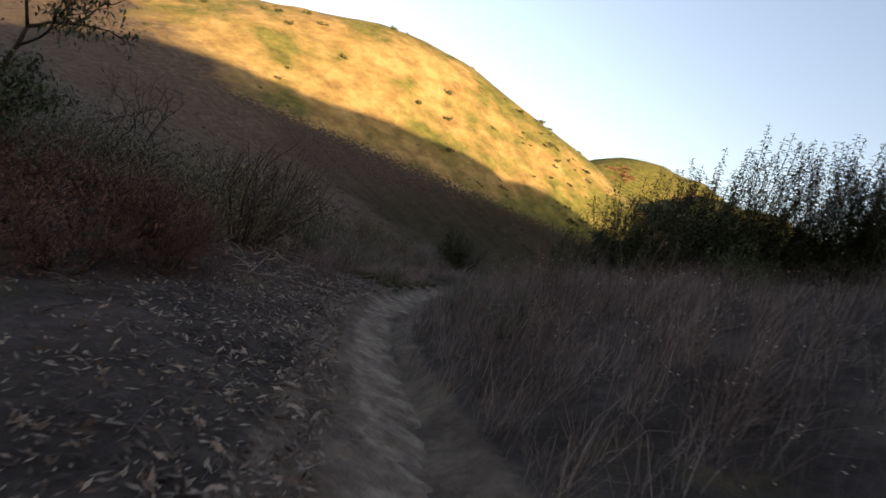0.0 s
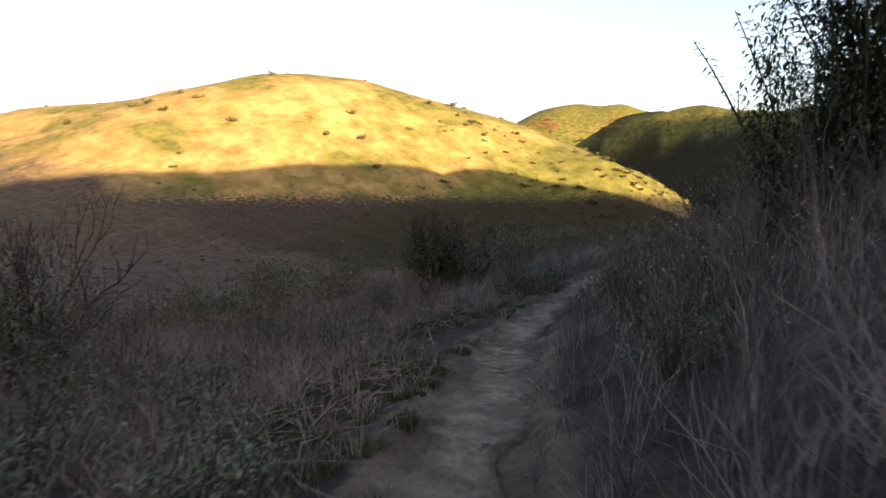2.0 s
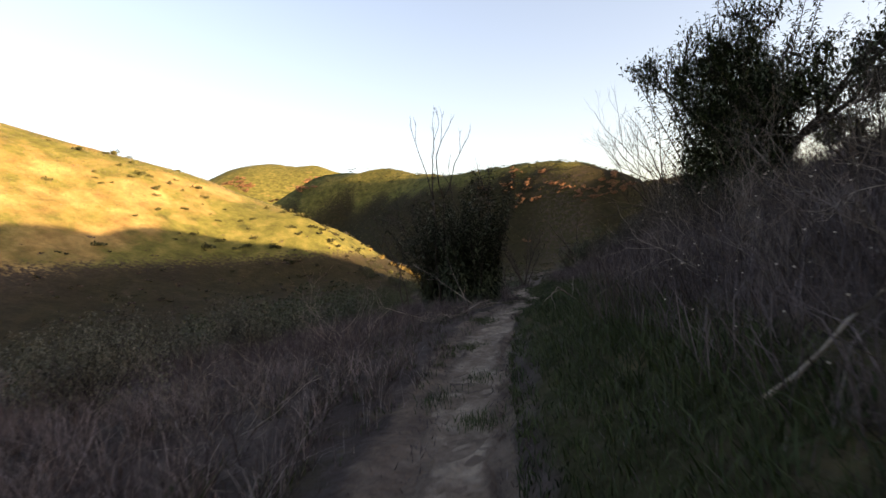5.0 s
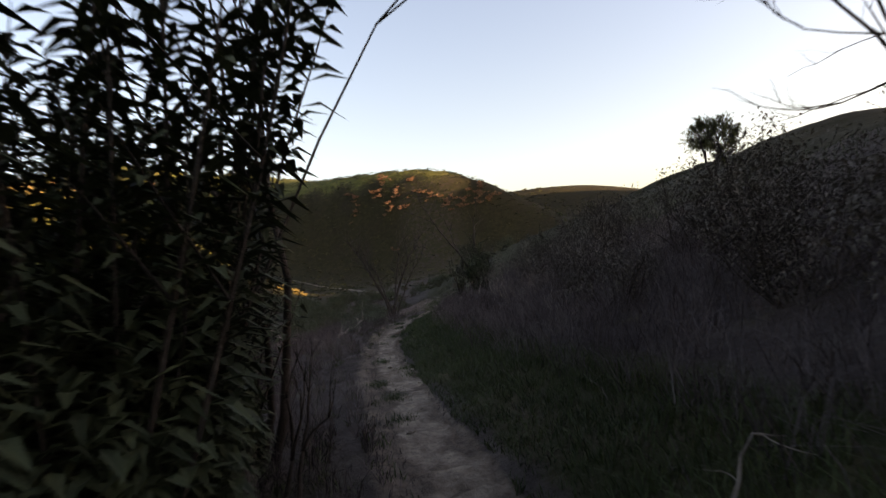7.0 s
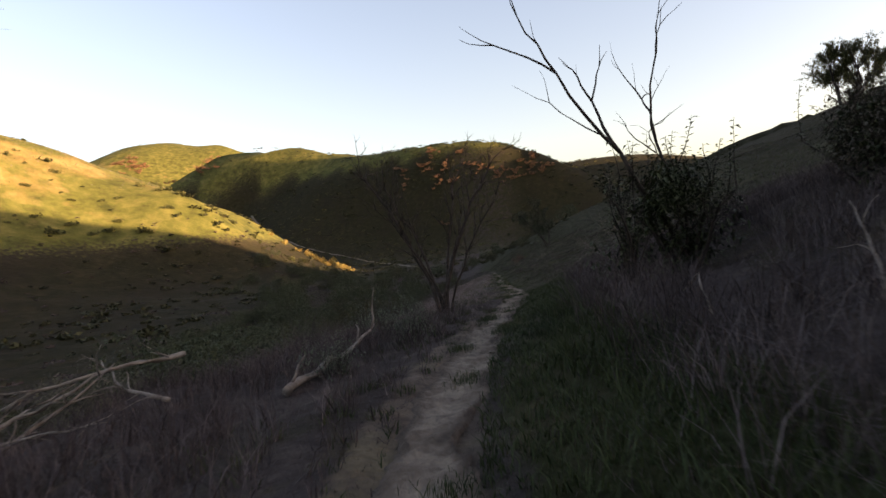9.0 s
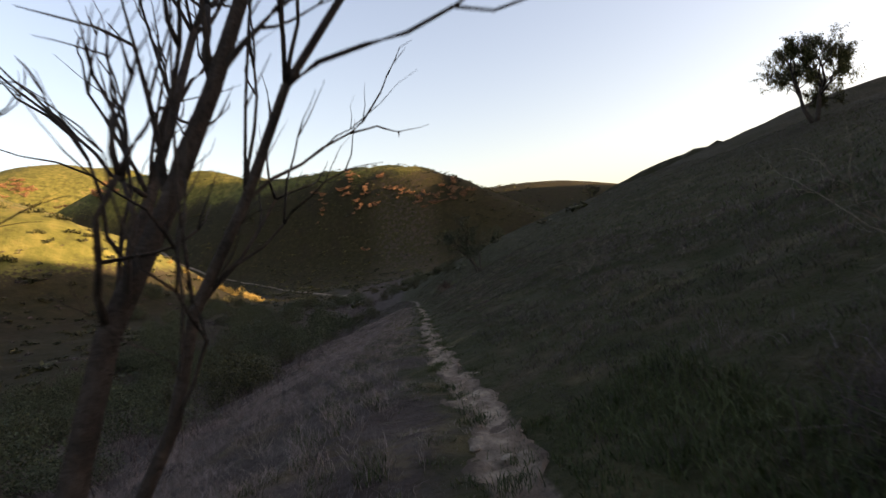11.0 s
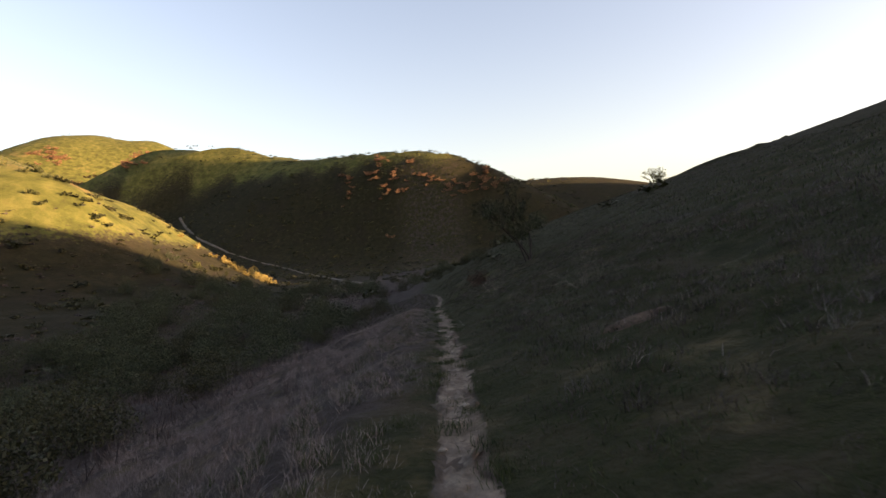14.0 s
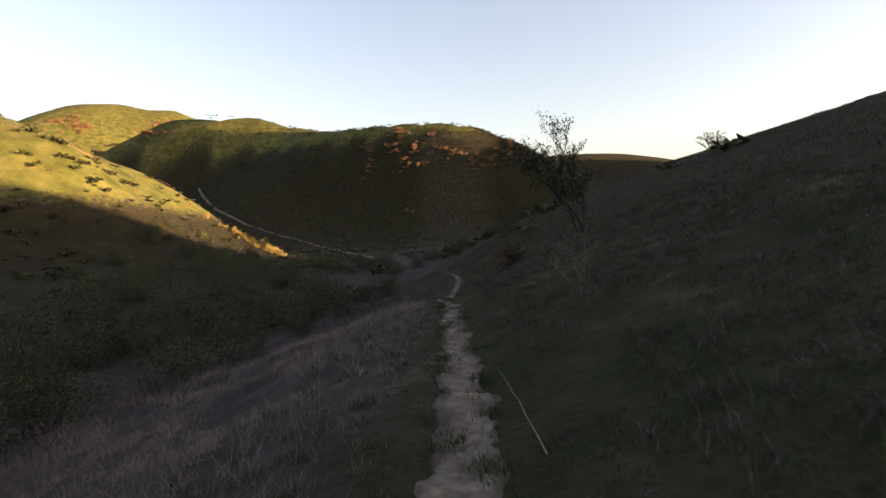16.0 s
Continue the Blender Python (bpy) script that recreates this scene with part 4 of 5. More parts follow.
# ---- dry brush: clumps of dead stalks along both sides ----
brush_kinds = [solo("dry_brush", stem_mesh("dry_brush", 80 + k, 26, (0.75, 0.95, 0.6, 1.15)[k], 0.0042, (0.6, 0.45, 0.9, 0.4)[k], 1, 0.16, 0.22), M_BRUSH, "clump of dead grey-brown stalks beside the path", "brush", "", "dry brush") for k in range(4)]
gb = np.random.default_rng(90)
spots = []
for n, y0, y1, u0, u1 in ((48, -3, 22, 1.0, 4.5), (55, 6, 30, -6, -1.0), (42, 22, 47, 1.2, 5), (60, 22, 50, -6.5, -1.05), (34, 46, 62, -5.5, -1.1), (20, 46, 64, 1.6, 6), (12, 62, 100, -4, -1.6), (10, 62, 100, 3.0, 9)):
    yy = gb.uniform(y0, y1, n)
    uu = gb.uniform(u0, u1, n)
    spots += list(zip(trail_x(yy) + uu, yy, uu))
weeds = [solo("dead_weed", stem_mesh("dead_weed", 180 + k, 15, (0.7, 0.9, 0.55)[k], 0.0034, (0.7, 0.5, 1.0)[k], 7, 0.24, 0.12), M_WEED, "dead twiggy grey weed with bent branching stems", "weed", "", "dead weeds") for k in range(3)]
for k, ob in enumerate(weeds):
    ob.location = (-1.0 - k, 6.0 + k, ground_at(-1.0 - k, 6.0 + k) - 0.03)
gw = np.random.default_rng(190)
for n, y0, y1, u0, u1, s0, s1 in ((95, -1, 17, 0.55, 3.6, 0.65, 1.2), (40, 17, 28, 0.9, 4.0, 0.6, 1.1), (42, 8, 24, -4.5, -1.2, 0.5, 1.0), (45, 27, 52, -4.5, -1.0, 0.5, 0.95), (40, 27, 58, 1.5, 4.0, 0.55, 1.0), (46, 64, 104, 1.6, 7.5, 0.22, 0.5)):
    yy, uu = gw.uniform(y0, y1, n), gw.uniform(u0, u1, n)
    for x, y, u in zip(trail_x(yy) + uu, yy, uu):
        place(weeds[gw.integers(0, 3)], float(x), float(y), gw.uniform(0, 360), gw.uniform(s0, s1) * (0.75 if abs(u) < 1.2 else 1.0))
for k, ob in enumerate(brush_kinds):
    ob.location = (trail_x(14.0 + k) + 1.6 + 0.4 * k, 14.0 + k, ground_at(float(trail_x(14.0 + k) + 1.6 + 0.4 * k), 14.0 + k) - 0.03)
for x, y, u in spots:
    tall = 0.55 if y > 62 else ((0.6 if y > 14 else 0.8) if abs(u) < 1.8 else (0.8 if y > 17 else 1.05))
    place(brush_kinds[gb.integers(0, 4)], float(x), float(y), gb.uniform(0, 360), tall * gb.uniform(0.7, 1.25))

# ---- olive and dark bushes down in the gully and on the near slopes ----
gully_kinds = []
for k in range(3):
    ob = base("gully_bush", -14.0 - 3 * k, 30.0 + 9 * k, 0.1, "dark rounded chaparral bush in the shaded gully", "bush", "gully bushes")
    part("wood", stem_mesh("wood", 100 + k, 8, 0.8, 0.02, 0.9, 1, 0.15, 0.1), M_BARK, ob)
    part("crown", clump_mesh("crown", 110 + k, 3600, 0.034, 1.1, 0.85), (M_OLIVE, M_LAUREL, M_LAUREL)[k], ob)
    ob.scale = (1.4, 1.4, 1.4)
    gully_kinds.append(ob)
for n, y0, y1, u0, u1, s0, s1 in ((5, 3, 24, -15, -8, 0.7, 1.1), (12, 24, 45, -24, -9, 0.8, 1.3), (26, 45, 75, -26, -8, 0.9, 1.6), (64, 70, 135, -30, -7.5, 1.0, 2.2), (40, 120, 210, -40, -6, 1.3, 2.6), (6, 130, 170, 4, 12, 0.8, 1.4), (30, 150, 330, -30, 22, 1.4, 2.8), (14, 0, 26, 5.5, 14, 0.6, 1.1)):
    yy, uu = gb.uniform(y0, y1, n), gb.uniform(u0, u1, n)
    for x, y in zip(trail_x(yy) + uu, yy):
        place(gully_kinds[gb.choice([0, 0, 1, 2])], float(x), float(y), gb.uniform(0, 360), gb.uniform(s0, s1) / 1.4, 0.1)

for n, x0, x1, y0, y1, s0, s1 in ((46, -24, 5, 120, 185, 1.6, 3.0), (26, -28, -9, 96, 130, 1.4, 2.4), (22, -34, -8, 180, 240, 1.8, 3.2)):
    for _ in range(n):
        place(gully_kinds[gb.choice([1, 2])], gb.uniform(x0, x1), gb.uniform(y0, y1), gb.uniform(0, 360), gb.uniform(s0, s1) / 1.4, 0.1)
for x, y, q in ((-8.3, 66.0, 1.9), (-9.8, 67.4, 2.1), (-7.5, 68.2, 1.5), (-10.6, 64.6, 2.0), (-9.2, 70.2, 1.9), (-11.8, 68.6, 2.2), (-8.8, 63.6, 1.5), (-11.4, 42.6, 1.3), (-12.6, 45.0, 1.5), (-11.0, 47.4, 1.2), (-14.2, 46.6, 1.7), (-13.6, 41.4, 1.5), (-15.8, 44.4, 1.8), (-10.2, 45.2, 0.9), (-16.6, 40.2, 1.7)):
    place(gully_kinds[1], x, y, gb.uniform(0, 360), q / 1.4, 0.1)

# ---- bushes scattered over the hills ----
hill_kinds = [solo("hill_bush", clump_mesh("hill_bush", 120 + k, 260, 0.16, 0.9, 0.8), M_HILLBUSH, "small olive bush on a golden hillside", "bush", "", "hill bushes") for k in range(3)]
for k, ob in enumerate(hill_kinds):
    x, y = -120.0 - 12 * k, 170.0 + 9 * k
    ob.location, ob.scale = (x, y, ground_at(x, y) - 0.4), (2.2, 2.2, 2.2)
for n, x0, x1, y0, y1, s0, s1 in ((120, -300, -20, 90, 290, 0.7, 2.6), (50, -120, -10, 200, 245, 0.8, 2.0)):
    xx, yy = gb.uniform(x0, x1, n), gb.uniform(y0, y1, n)
    for x, y in zip(xx, yy):
        if ground_at(float(x), float(y)) < 12 and y < 240:
            continue
        place(hill_kinds[gb.integers(0, 3)], float(x), float(y), gb.uniform(0, 360), gb.uniform(s0, s1) / 2.2, 0.35)
n = 1500
fx, fy, fs = gb.uniform(-420, 320, n), gb.uniform(430, 1000, n), gb.uniform(1.0, 3.8, n)
fx[:900], fy[:900] = gb.uniform(-160, 240, 900), gb.uniform(400, 640, 900)
far_v, far_f, at = [], [], 0
unit = np.empty(len(hill_kinds[0].data.vertices) * 3, np.float32)
hill_kinds[0].data.vertices.foreach_get("co", unit)
unit = unit.reshape(-1, 3)
for x, y, q, z in zip(fx, fy, fs, land(fx, fy)):
    a = gb.uniform(0, 6.283)
    turn = np.array([[math.cos(a), -math.sin(a), 0], [math.sin(a), math.cos(a), 0], [0, 0, 1]])
    pick = gb.integers(0, len(unit) // 4, 50)
    v = unit.reshape(-1, 4, 3)[pick].reshape(-1, 3) * [1, 1, 0.8] @ turn.T * q + [x, y, z - 0.3]
    far_v.append(v)
far_v = np.concatenate(far_v)
solo("far_scrub", shaped("far_scrub", far_v, np.arange(len(far_v)).reshape(-1, 4)), M_HILLBUSH, "scattered dark scrub on the far hills", "scrub", "stuff")


def scrub_field(name, n, x0, x1, y0, y1, s0, s1, faces, material, label, seed, highest=999.0, away=0.0, leaf=2.0):
    """Many low uneven clumps over a stretch of hillside, joined."""
    g = np.random.default_rng(seed)
    x, y = g.uniform(x0, x1, n), g.uniform(y0, y1, n)
    z = land(x, y)
    ok = (z < highest) & (np.abs(x - trail_x(np.clip(y, -60, 170))) > away)
    ok &= ripple(x, y, 0.05, 0.3) > g.uniform(-1.6, 0.8, n)
    x, y, z = x[ok], y[ok], z[ok]
    n = len(x)
    s = g.uniform(s0, s1, n)
    pick = g.integers(0, len(unit) // 4, (n, faces))
    q = unit.reshape(-1, 4, 3)[pick]
    mid = q.mean(2, keepdims=True)
    q = mid + (q - mid) * leaf
    t = g.uniform(0, 6.283, n)[:, None, None]
    vx = q[..., 0] * np.cos(t) - q[..., 1] * np.sin(t)
    vy = q[..., 0] * np.sin(t) + q[..., 1] * np.cos(t)
    k = s[:, None, None]
    v = np.stack([vx * k + x[:, None, None], vy * k + y[:, None, None], q[..., 2] * k * g.uniform(0.5, 0.9, n)[:, None, None] + z[:, None, None] - 0.15 * k], -1).reshape(-1, 3)
    solo(name, shaped(name, v, np.arange(len(v)).reshape(-1, 4)), material, label, "scrub", "stuff")


scrub_field("far_chaparral", 5400, -190, 260, 330, 700, 0.8, 2.6, 26, M_OLIVE, "dark chaparral covering the middle hill", 501)
scrub_field("slope_chaparral", 420, -110, -14, 70, 270, 0.4, 1.2, 90, M_OLIVE, "dark chaparral on the shaded valley side", 503, 13, 26, 1.8)
scrub_field("slope_chaparral", 1100, -150, -12, 5, 270, 0.4, 1.1, 40, M_BRUSH, "brown dead brush on the shaded valley side", 504, 18, 22, 1.8)
scrub_field("valley_chaparral", 700, -60, 40, 130, 380, 0.8, 2.2, 60, M_OLIVE, "dark chaparral filling the valley foot", 505, 999, 7)
rusty = solo("rusty_hill_bush", clump_mesh("rusty_hill_bush", 131, 280, 0.14, 0.8, 0.75), M_ORANGE, "rusty orange bush on the middle hill", "bush", "", "rusty hill bushes")
rusty.location, rusty.scale = (66, 494, ground_at(66, 494) - 0.6), (4, 4, 4)
for x, y, n, wide in ((40.6, 541, 7, 5), (43, 551, 4, 4), (70.4, 546, 9, 6), (59, 538, 6, 5), (82, 514, 6, 5), (69.8, 521.6, 6, 5), (76, 530, 5, 5), (97, 511, 5, 6), (103.5, 508, 5, 6), (115, 500, 6, 6), (126, 494, 8, 7),
                      (136, 497, 7, 7), (147, 502, 6, 6), (153.5, 494, 8, 7), (39, 560, 3, 5), (90, 527, 4, 6), (142, 489, 5, 8), (-293, 851, 16, 18), (-275, 842, 9, 14), (-160, 705, 9, 12), (-213, 717, 12, 16), (-235, 730, 8, 12)):
    for _ in range(n):
        place(rusty, x + gb.normal(0, wide * 0.55), y + gb.normal(0, wide * 0.55), gb.uniform(0, 360), gb.uniform(1.5, 3.9) / 4 * (1.6 if y > 600 else 1.0), 0.3)
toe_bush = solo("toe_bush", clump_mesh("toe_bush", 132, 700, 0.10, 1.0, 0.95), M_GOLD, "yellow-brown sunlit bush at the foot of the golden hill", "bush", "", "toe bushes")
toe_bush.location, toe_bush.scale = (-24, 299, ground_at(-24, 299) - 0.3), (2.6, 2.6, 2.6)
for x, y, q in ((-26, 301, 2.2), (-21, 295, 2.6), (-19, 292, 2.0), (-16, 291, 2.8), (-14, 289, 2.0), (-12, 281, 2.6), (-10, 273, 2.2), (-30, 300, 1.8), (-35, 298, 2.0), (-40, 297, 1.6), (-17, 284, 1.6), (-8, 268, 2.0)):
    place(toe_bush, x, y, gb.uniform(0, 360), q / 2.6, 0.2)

# ---- fallen branches, logs and sticks ----
dead_log("dead_log", [(-5.75, 54.6, 0.06), (-5.45, 55.4, 0.07), (-5.1, 56.2, 0.14), (-4.75, 57.1, 0.32)], 0.05, "bleached log lying beside the path", 4, 1)
for k, pts in enumerate(([(-8.95, 54.9, 0.25), (-8.35, 55.3, 0.55), (-7.75, 55.7, 0.70)], [(-7.15, 56.4, 0.45), (-7.65, 55.8, 0.65), (-8.45, 55.5, 0.70), (-9.25, 55.8, 0.50)], [(-8.45, 54.4, 0.15), (-8.15, 55.0, 0.45), (-7.75, 55.8, 0.72)], [(-6.95, 55.0, 0.15), (-7.55, 55.4, 0.50), (-8.15, 56.4, 0.70)], [(-8.85, 54.5, 0.20), (-8.05, 54.6, 0.35), (-7.25, 54.3, 0.18)])):
    dead_log("dead_branch", pts, 0.036 - 0.004 * k, "bleached forked branch in a heap of dead wood", 7, 10 + k)
dead_log("dead_branch", [(-7.6, 37.1, 0.03), (-8.1, 37.5, 0.55), (-8.8, 37.9, 1.2)], 0.013, "long pale branch leaning out of dead brush", 6, 21)
dead_log("dead_branch", [(-7.95, 35.7, 0.04), (-7.6, 37.0, 0.12), (-7.27, 38.3, 0.15)], 0.016, "pale branch lying at the trail edge", 4, 22)
dead_log("dead_branch", [(-7.75, 37.0, 0.03), (-7.9, 37.3, 0.5), (-8.05, 37.7, 1.05)], 0.011, "pale branch leaning out of dead brush", 4, 23)
dead_log("dead_branch", [(-5.9, 4.7, 0.06), (-5.5, 5.1, 0.10), (-5.05, 5.75, 0.08)], 0.014, "white dry stick lying on leaf litter", 3, 24)
dead_log("dead_branch", [(-5.55, 4.75, 0.04), (-5.75, 5.2, 0.38)], 0.012, "white dry stick standing in leaf litter", 1, 25)
dead_log("dead_branch", [(6.07, 90.9, 0.02), (6.3, 92.0, 0.06), (6.5, 93.2, 0.1)], 0.005, "thin pale stalk lying beside the path", 1, 26)
dead_log("dead_branch", [(0.75, 78.2, 0.03), (0.2, 78.5, 0.35), (-0.42, 79.0, 0.7)], 0.012, "thin pale stalk leaning out of dry grass", 3, 27)
dead_log("dead_branch", [(-6.6, 32.5, 0.05), (-6.2, 32.6, 0.1), (-5.7, 32.9, 0.1)], 0.016, "white stick lying on green grass", 1, 28)
for k in range(34):
    y = gb.uniform(4.5, 62)
    u = gb.choice([-1, 1]) * gb.uniform(0.85, 3.6)
    a, ln = gb.uniform(0, 6.283), gb.uniform(0.3, 0.9)
    x = float(trail_x(y)) + u
    dead_log("dry_stick", [(x, y, 0.03), (x + ln * 0.5 * math.cos(a), y + ln * 0.5 * math.sin(a), gb.uniform(0.05, 0.3)), (x + ln * math.cos(a), y + ln * math.sin(a), gb.uniform(0.04, 0.5))],
             gb.uniform(0.006, 0.013), "pale dry stick lying in the brush", 2, 200 + k, "stick")

# ---- bare reddish earth scraped open on the slope ----
scrape_a, scrape_r = np.meshgrid(np.linspace(0, 2 * math.pi, 33)[:-1], np.linspace(0.02, 1, 9))
edge = 0.5 * (1 + 0.14 * np.sin(3 * scrape_a + 1) + 0.08 * np.sin(7 * scrape_a))
sx, sy = 5.9 + edge * scrape_r * np.cos(scrape_a), 82.7 + 0.7 * edge * scrape_r * np.sin(scrape_a)
sz = land(sx, sy) + 0.10 * (1 - scrape_r ** 2) - 0.03
i4 = np.arange(sx.size).reshape(sx.shape)
solo("earth_mound", shaped("earth_mound", np.stack([sx, sy, sz], -1).reshape(-1, 3), np.stack([i4[:-1], np.roll(i4, -1, 1)[:-1], np.roll(i4, -1, 1)[1:], i4[1:]], -1).reshape(-1, 4), True), M_EARTH, "low patch of bare reddish earth in the grass", "mound")

# ---- stones on the path ----
for k in range(46):
    y = gb.uniform(0.5, 100)
    u, s = gb.uniform(-0.34, 0.34), gb.uniform(0.015, 0.05)
    b = bmesh.new()
    bmesh.ops.create_icosphere(b, subdivisions=1, radius=s)
    for v in b.verts:
        v.co = Vector((v.co.x * 1.3, v.co.y, v.co.z * 0.6)) * gb.uniform(0.75, 1.2)
    me = bpy.data.meshes.new("stone")
    b.to_mesh(me)
    b.free()
    ob = solo("stone", me, M_STONE, "small pale stone on the dirt path", "stone", "", "path stones")
    ob.location = (float(trail_x(y)) + u, y, float(trail_z(y)) + 0.0)

# ---- grass, litter and seed heads ----
def band(n, y0, y1, u0, u1, seed, patch=0.0, lump=0.0):
    """Places along the trail; patch thins them out unevenly, lump gathers them in tufts."""
    g = np.random.default_rng(seed)
    y = g.uniform(y0, y1, n)
    u = g.uniform(u0, u1, n)
    x = trail_x(y) + u
    if lump:
        cell = 0.45
        cx, cy = np.floor(x / cell), np.floor(y / cell)
        jx = np.sin(cx * 12.9 + cy * 78.2) * 43758.5 % 1
        jy = np.sin(cx * 39.3 + cy * 11.1) * 24634.6 % 1
        x = x + lump * ((cx + jx) * cell - x)
        y = y + lump * ((cy + jy) * cell - y)
    keep = np.abs(x - trail_x(y)) > 0.25 - 0.07 * ease(54, 66, y) + 0.15 * (1 - ease(8, 20, y)) + 0.35 * (1 - ease(2, 6, y)) + 0.08 * ripple(x, y, 1, 5)
    if patch:
        keep &= ripple(x, y, 0.8, 4) > g.uniform(-1.2, 1.2, n) * patch - 0.9 + patch
    return x[keep], y[keep], g


def lay(name, n, y0, y1, u0, u1, seed, t0, t1, w, lean, material, label, patch=0.5, lump=0.5, fine=True, curl=0.4):
    x, y, g = band(n, y0, y1, u0, u1, seed, patch, lump)
    away = np.abs(x - trail_x(y))
    tall = g.uniform(t0, t1, len(x)) * (0.45 + 0.55 * ease(0.3, 1.3, away))
    grass(name, x, y, tall, w * g.uniform(0.6, 1.3, len(x)), np.minimum(np.minimum(np.abs(g.normal(0, lean, len(x))) + 0.05, 1.0), 0.38 / tall), curl, material, label, fine)


lay("dry_grass", 16000, 15, 26, 1.0, 6.5, 316, 0.25, 0.7, 0.007, 0.6, M_BRUSH, "tangled dead grass on the bank", 0.3, 0.3)
lay("dead_patch", 26000, 66, 108, 1.5, 9, 317, 0.04, 0.15, 0.006, 0.9, M_DRY, "patches of pale dead grass on the open slope", 0.85, 0.7)
lay("dead_patch", 42000, 60, 108, 0.8, 9, 344, 0.05, 0.2, 0.006, 0.9, M_BRUSH, "patches of dark dead grass on the open slope", 0.8, 0.6)
lay("tall_dry_grass", 9000, -4, 16.5, 0.5, 6.5, 301, 0.3, 0.95, 0.006, 0.55, M_BRUSH, "tall grey-brown dead stalks covering the bank", 0.3, 0.3)
lay("tall_dry_grass", 26000, -4, 18, 0.5, 6.5, 314, 0.2, 0.75, 0.0045, 0.6, M_DRY, "tall pale dead stalks covering the bank", 0.4, 0.4)
lay("dry_grass", 56000, 7.5, 32, -8, -0.45, 302, 0.12, 0.5, 0.006, 0.7, M_DRY, "pale dry grass tangled with brush", 0.5, 0.5)
lay("dry_grass", 50000, 28, 62, -7, -0.4, 303, 0.15, 0.5, 0.008, 0.7, M_BRUSH, "dusky dead grass and stalks", 0.4, 0.4)
lay("dry_grass", 26000, 26, 62, 1.2, 7, 304, 0.15, 0.55, 0.008, 0.7, M_BRUSH, "dusky dead grass on the bank", 0.4, 0.4)
lay("green_grass", 72000, 18, 64, 0.3, 1.6, 305, 0.06, 0.22, 0.009, 0.6, M_GREEN, "short green grass edging the path", 0.0, 0.1)
lay("bank_tangle", 60000, 22, 62, 1.3, 7, 315, 0.2, 0.6, 0.006, 0.9, M_BRUSH, "tangled dead stalks covering the bank", 0.1, 0.2, True, 0.9)
lay("green_grass", 14000, 9, 18, -1.5, -0.32, 318, 0.06, 0.2, 0.010, 0.6, M_GREEN, "short green grass edging the path", 0.5, 0.4)
lay("green_grass", 20000, 8, 64, -1.6, -0.22, 306, 0.06, 0.2, 0.010, 0.55, M_GREEN, "short green grass edging the path", 0.7, 0.5)
lay("green_grass", 150000, 58, 108, 0.25, 8, 307, 0.03, 0.13, 0.007, 0.8, M_GREEN, "short green grass on the open slope", 0.05, 0.15)
lay("dry_grass", 90000, 60, 108, 0.4, 9, 308, 0.04, 0.16, 0.006, 0.9, M_BRUSH, "dead grass mixed into the open slope", 0.45, 0.3)
lay("dry_grass", 95000, 60, 108, -8, -0.6, 309, 0.08, 0.28, 0.0045, 0.8, M_DRY, "soft grey dry grass on the downhill side", 0.3, 0.3)
lay("green_grass", 40000, 58, 108, -2.2, -0.2, 310, 0.04, 0.16, 0.007, 0.7, M_GREEN, "short green grass edging the path", 0.5, 0.5)
lay("slope_grass", 120000, -5, 170, 6, 45, 311, 0.06, 0.24, 0.03, 0.8, M_GREEN, "green grass on the shaded slope", 0.4, 0.3, False)
lay("slope_grass", 100000, -5, 170, 6, 45, 312, 0.06, 0.24, 0.03, 0.8, M_BRUSH, "dead grass on the shaded slope", 0.4, 0.3, False)
lay("valley_brush", 120000, -5, 190, -45, -6, 313, 0.15, 0.6, 0.03, 0.7, M_BRUSH, "dusky dead brush on the shaded valley side", 0.3, 0.3, False)

lay("green_grass", 26000, 106, 150, -8, 10, 319, 0.08, 0.26, 0.022, 0.6, M_GREEN, "short green grass where the trail dips", 0.3, 0.4, False)
lay("dry_grass", 24000, 106, 150, -10, 8, 320, 0.10, 0.35, 0.016, 0.7, M_BRUSH, "dead grass where the trail dips", 0.3, 0.4, False)

lay("matted_grass", 130000, 20, 62, -6, 6, 341, 0.03, 0.16, 0.007, 1.0, M_BRUSH, "low matted dead grass covering the soil", 0.0, 0.1, False)
lay("matted_grass", 110000, 58, 110, -7, -0.25, 342, 0.03, 0.14, 0.006, 1.0, M_DRY, "low matted dead grass covering the slope", 0.15, 0.2, False)
lay("matted_grass", 50000, 4, 22, -7, 5, 343, 0.03, 0.16, 0.007, 1.0, M_BRUSH, "low matted dead grass covering the soil", 0.1, 0.2, False)

# tufts that reach over the edges of the path
gt = np.random.default_rng(340)
tuft_x, tuft_y = [], []
for y in np.arange(20, 108, 0.55):
    if gt.random() < (0.95 if y > 56 else 0.45):
        u, m = gt.choice([-1, 1]) * gt.uniform(0.06, 0.30), gt.integers(90, 260)
        yy = y + gt.normal(0, 0.11, m)
        tuft_y.append(yy)
        tuft_x.append(trail_x(yy) + u + gt.normal(0, 0.085, m))
tuft_x, tuft_y = np.concatenate(tuft_x), np.concatenate(tuft_y)
m = len(tuft_x)
grass("path_tufts", tuft_x, tuft_y, gt.uniform(0.025, 0.10, m), 0.006 * gt.uniform(0.6, 1.3, m), np.abs(gt.normal(0, 0.6, m)), 0.4, M_GREEN, "low grass tufts growing into the path")


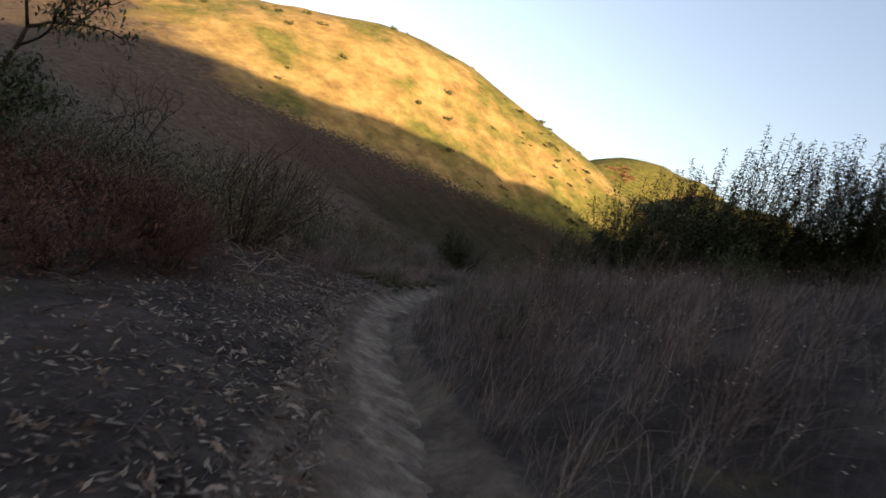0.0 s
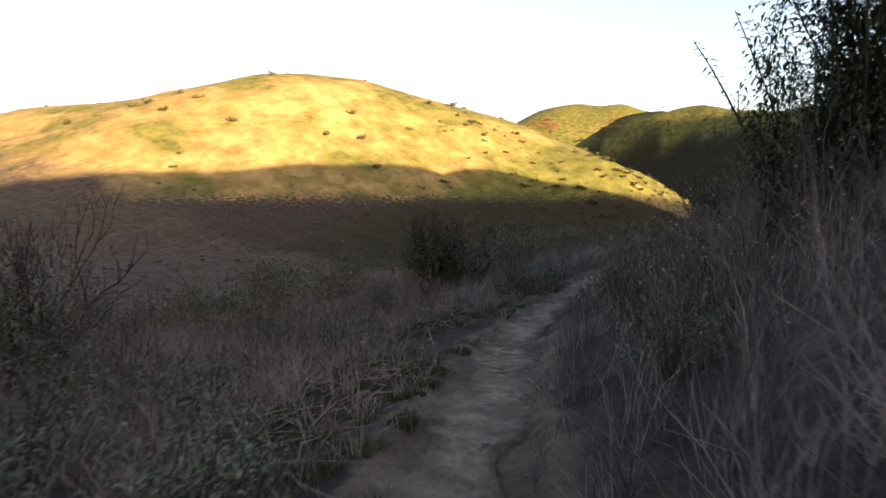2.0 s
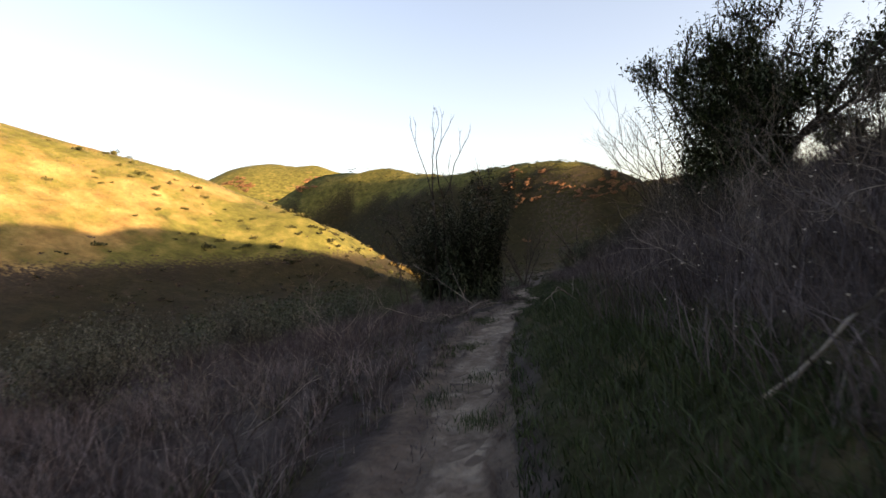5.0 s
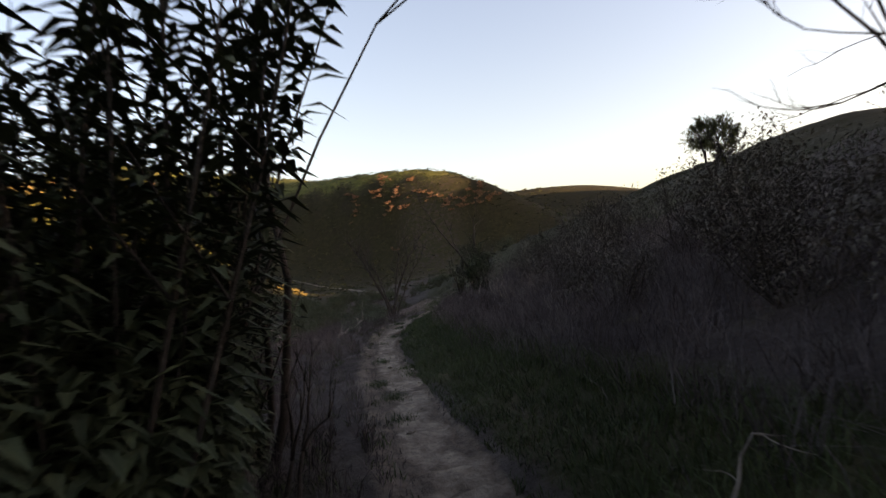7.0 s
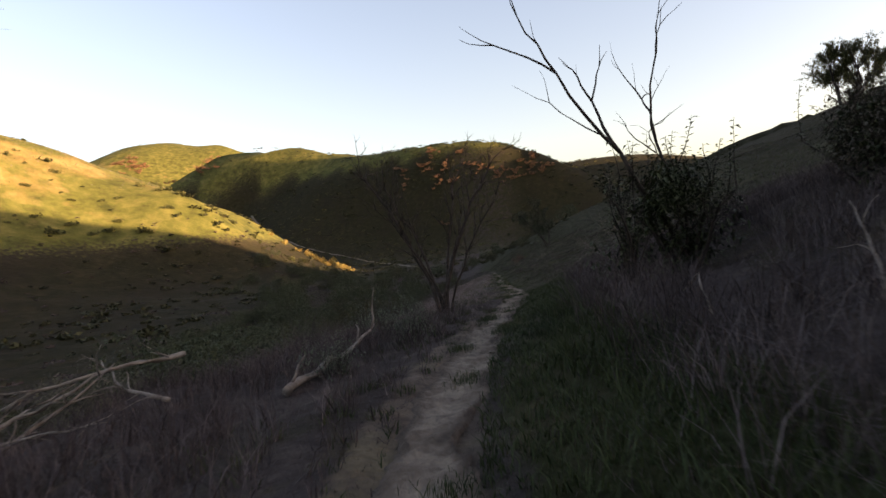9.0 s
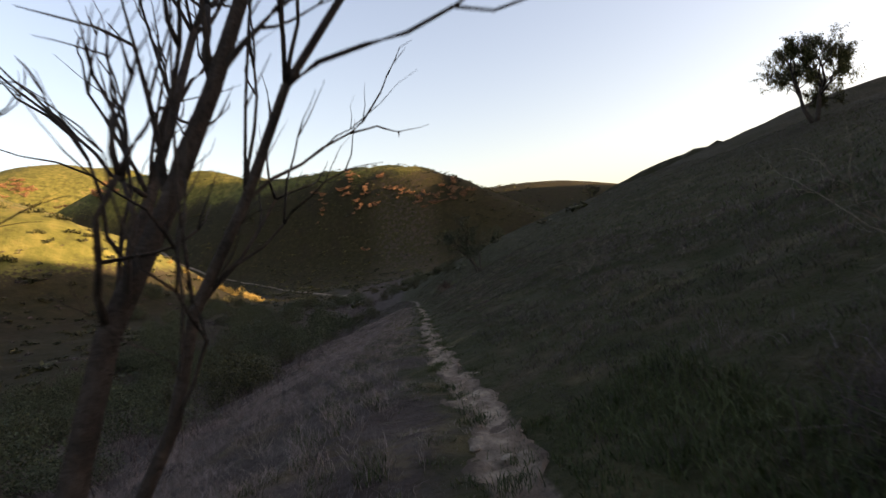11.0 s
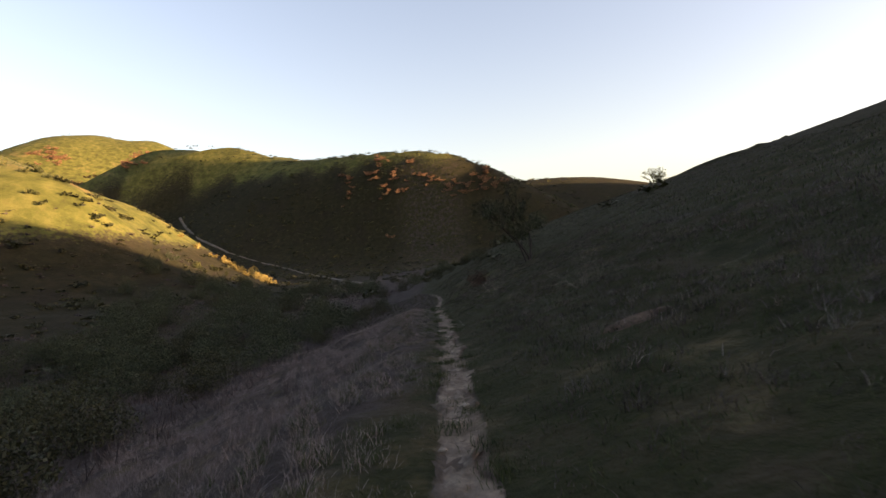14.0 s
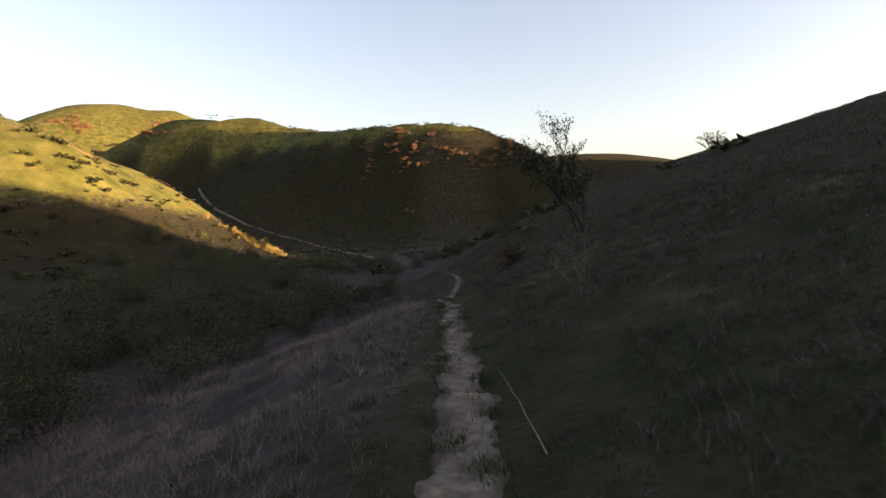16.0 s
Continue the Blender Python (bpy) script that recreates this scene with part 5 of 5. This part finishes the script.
def hill_tufts(name, n, x0, x1, y0, y1, t0, t1, w, material, label, seed):
    g = np.random.default_rng(seed)
    x, y = g.uniform(x0, x1, n), g.uniform(y0, y1, n)
    far = (x - trail_x(np.clip(y, -60, 170)) < -60) & (land(x, y) > g.uniform(24, 44, n))
    x, y = x[far], y[far]
    n = len(x)
    grass(name, x, y, g.uniform(t0, t1, n), w * g.uniform(0.5, 1.4, n), np.abs(g.normal(0, 0.4, n)), 0, material, label, False)


hill_tufts("hill_grass", 60000, -320, 0, 70, 320, 0.12, 0.5, 0.16, M_DRY, "tufts of dry grass on the hillside", 321)
hill_tufts("hill_grass", 26000, -140, 20, 120, 300, 0.12, 0.5, 0.16, M_GREEN, "tufts of green grass on the hillside", 322)

gl = np.random.default_rng(330)
n = 12000
yl = gl.uniform(-2, 9, n)
ul = -0.45 - np.abs(gl.normal(0, 1.5, n))
xl = trail_x(yl) + ul
zl = land(xl, yl) + gl.uniform(0.004, 0.03, n)
al, sl = gl.uniform(0, 6.283, n), gl.uniform(0.010, 0.046, n)
dl = np.stack([np.cos(al), np.sin(al), gl.normal(0, 0.3, n)], -1) * sl[:, None]
wl = np.stack([-np.sin(al), np.cos(al), gl.normal(0, 0.4, n)], -1) * (sl * 0.3)[:, None]
cl = np.stack([xl, yl, zl], -1)
solo("leaf_litter", shaped("leaf_litter", np.stack([cl - dl, cl + wl, cl + dl, cl - wl], 1).reshape(-1, 3), np.arange(n * 4).reshape(-1, 4)), M_LITTER, "pale fallen leaves strewn beside the path", "leaf litter", "stuff")
n = 1700
yf = gl.uniform(2, 30, n)
xf = trail_x(yf) + 1.2 + np.abs(gl.normal(0, 1.6, n))
cf = np.stack([xf, yf, land(xf, yf) + gl.uniform(0.25, 0.95, n)], -1)
vf = []
for _ in range(3):
    d1 = gl.normal(0, 1, (n, 3))
    d1 *= 0.0055 / np.linalg.norm(d1, axis=1, keepdims=True)
    d2 = np.cross(d1, gl.normal(0, 1, (n, 3)))
    d2 *= 0.0055 / np.linalg.norm(d2, axis=1, keepdims=True)
    vf.append(np.stack([cf - d1, cf + d2, cf + d1, cf - d2], 1))
solo("seed_heads", shaped("seed_heads", np.concatenate(vf).reshape(-1, 3), np.arange(n * 12).reshape(-1, 4)), M_FLUFF, "tiny pale seed heads on the dead stalks", "seed heads", "stuff")

# broken twigs among the leaf litter and in the brush
r = random.Random(335)
for y0, y1, u0, u1, n, label in ((-1.5, 9, -4.2, -0.6, 650, "broken grey twigs among fallen leaves"), (24, 62, -5, -0.6, 800, "broken grey twigs under dead brush"), (24, 62, 1.3, 5, 600, "broken grey twigs under dead brush")):
    s = Soup()
    for _ in range(n):
        y = r.uniform(y0, y1)
        x = float(trail_x(y)) + r.uniform(u0, u1)
        a, ln, w = r.uniform(0, 6.283), r.uniform(0.06, 0.3), r.uniform(0.0015, 0.004)
        p = Vector((x, y, 0))
        q = p + Vector((math.cos(a), math.sin(a), 0)) * ln
        zs = land(np.array([x, q.x]), np.array([y, q.y]))
        p.z, q.z = zs[0] + 0.01, zs[1] + r.uniform(0.01, 0.16)
        m = p.lerp(q, 0.5) + Vector((r.gauss(0, 0.03), r.gauss(0, 0.03), r.uniform(0, 0.04)))
        s.tube([p, m, q], [w, w * 0.8, w * 0.4], 3)
    solo("twig_litter", s.mesh("twig_litter"), M_BRUSH, label, "twig litter", "stuff")

# heaps of pale broken sticks beside the path
for y0, y1, u0, u1, n in ((11.2, 13.6, -2.4, -0.8, 190), (15.6, 18.6, -2.0, -0.7, 170), (5.2, 9.0, -3.0, -0.9, 45), (35.0, 38.5, -1.9, -0.6, 110)):
    s = Soup()
    for _ in range(n):
        y = r.uniform(y0, y1)
        x = float(trail_x(y)) + r.uniform(u0, u1)
        a, ln, w = r.uniform(0, 6.283), r.uniform(0.15, 0.6), r.uniform(0.003, 0.008)
        q = Vector((x + math.cos(a) * ln, y + math.sin(a) * ln, 0))
        zs = land(np.array([x, q.x]), np.array([y, q.y]))
        p = Vector((x, y, zs[0] + r.uniform(0.01, 0.12)))
        q.z = zs[1] + r.uniform(0.02, 0.2)
        s.tube([p, p.lerp(q, 0.5) + Vector((r.gauss(0, 0.03), r.gauss(0, 0.03), r.uniform(0, 0.05))), q], [w, w * 0.85, w * 0.5], 4)
    solo("stick_heap", s.mesh("stick_heap"), M_WOOD, "heap of pale broken sticks beside the path", "stick heap", "stuff")
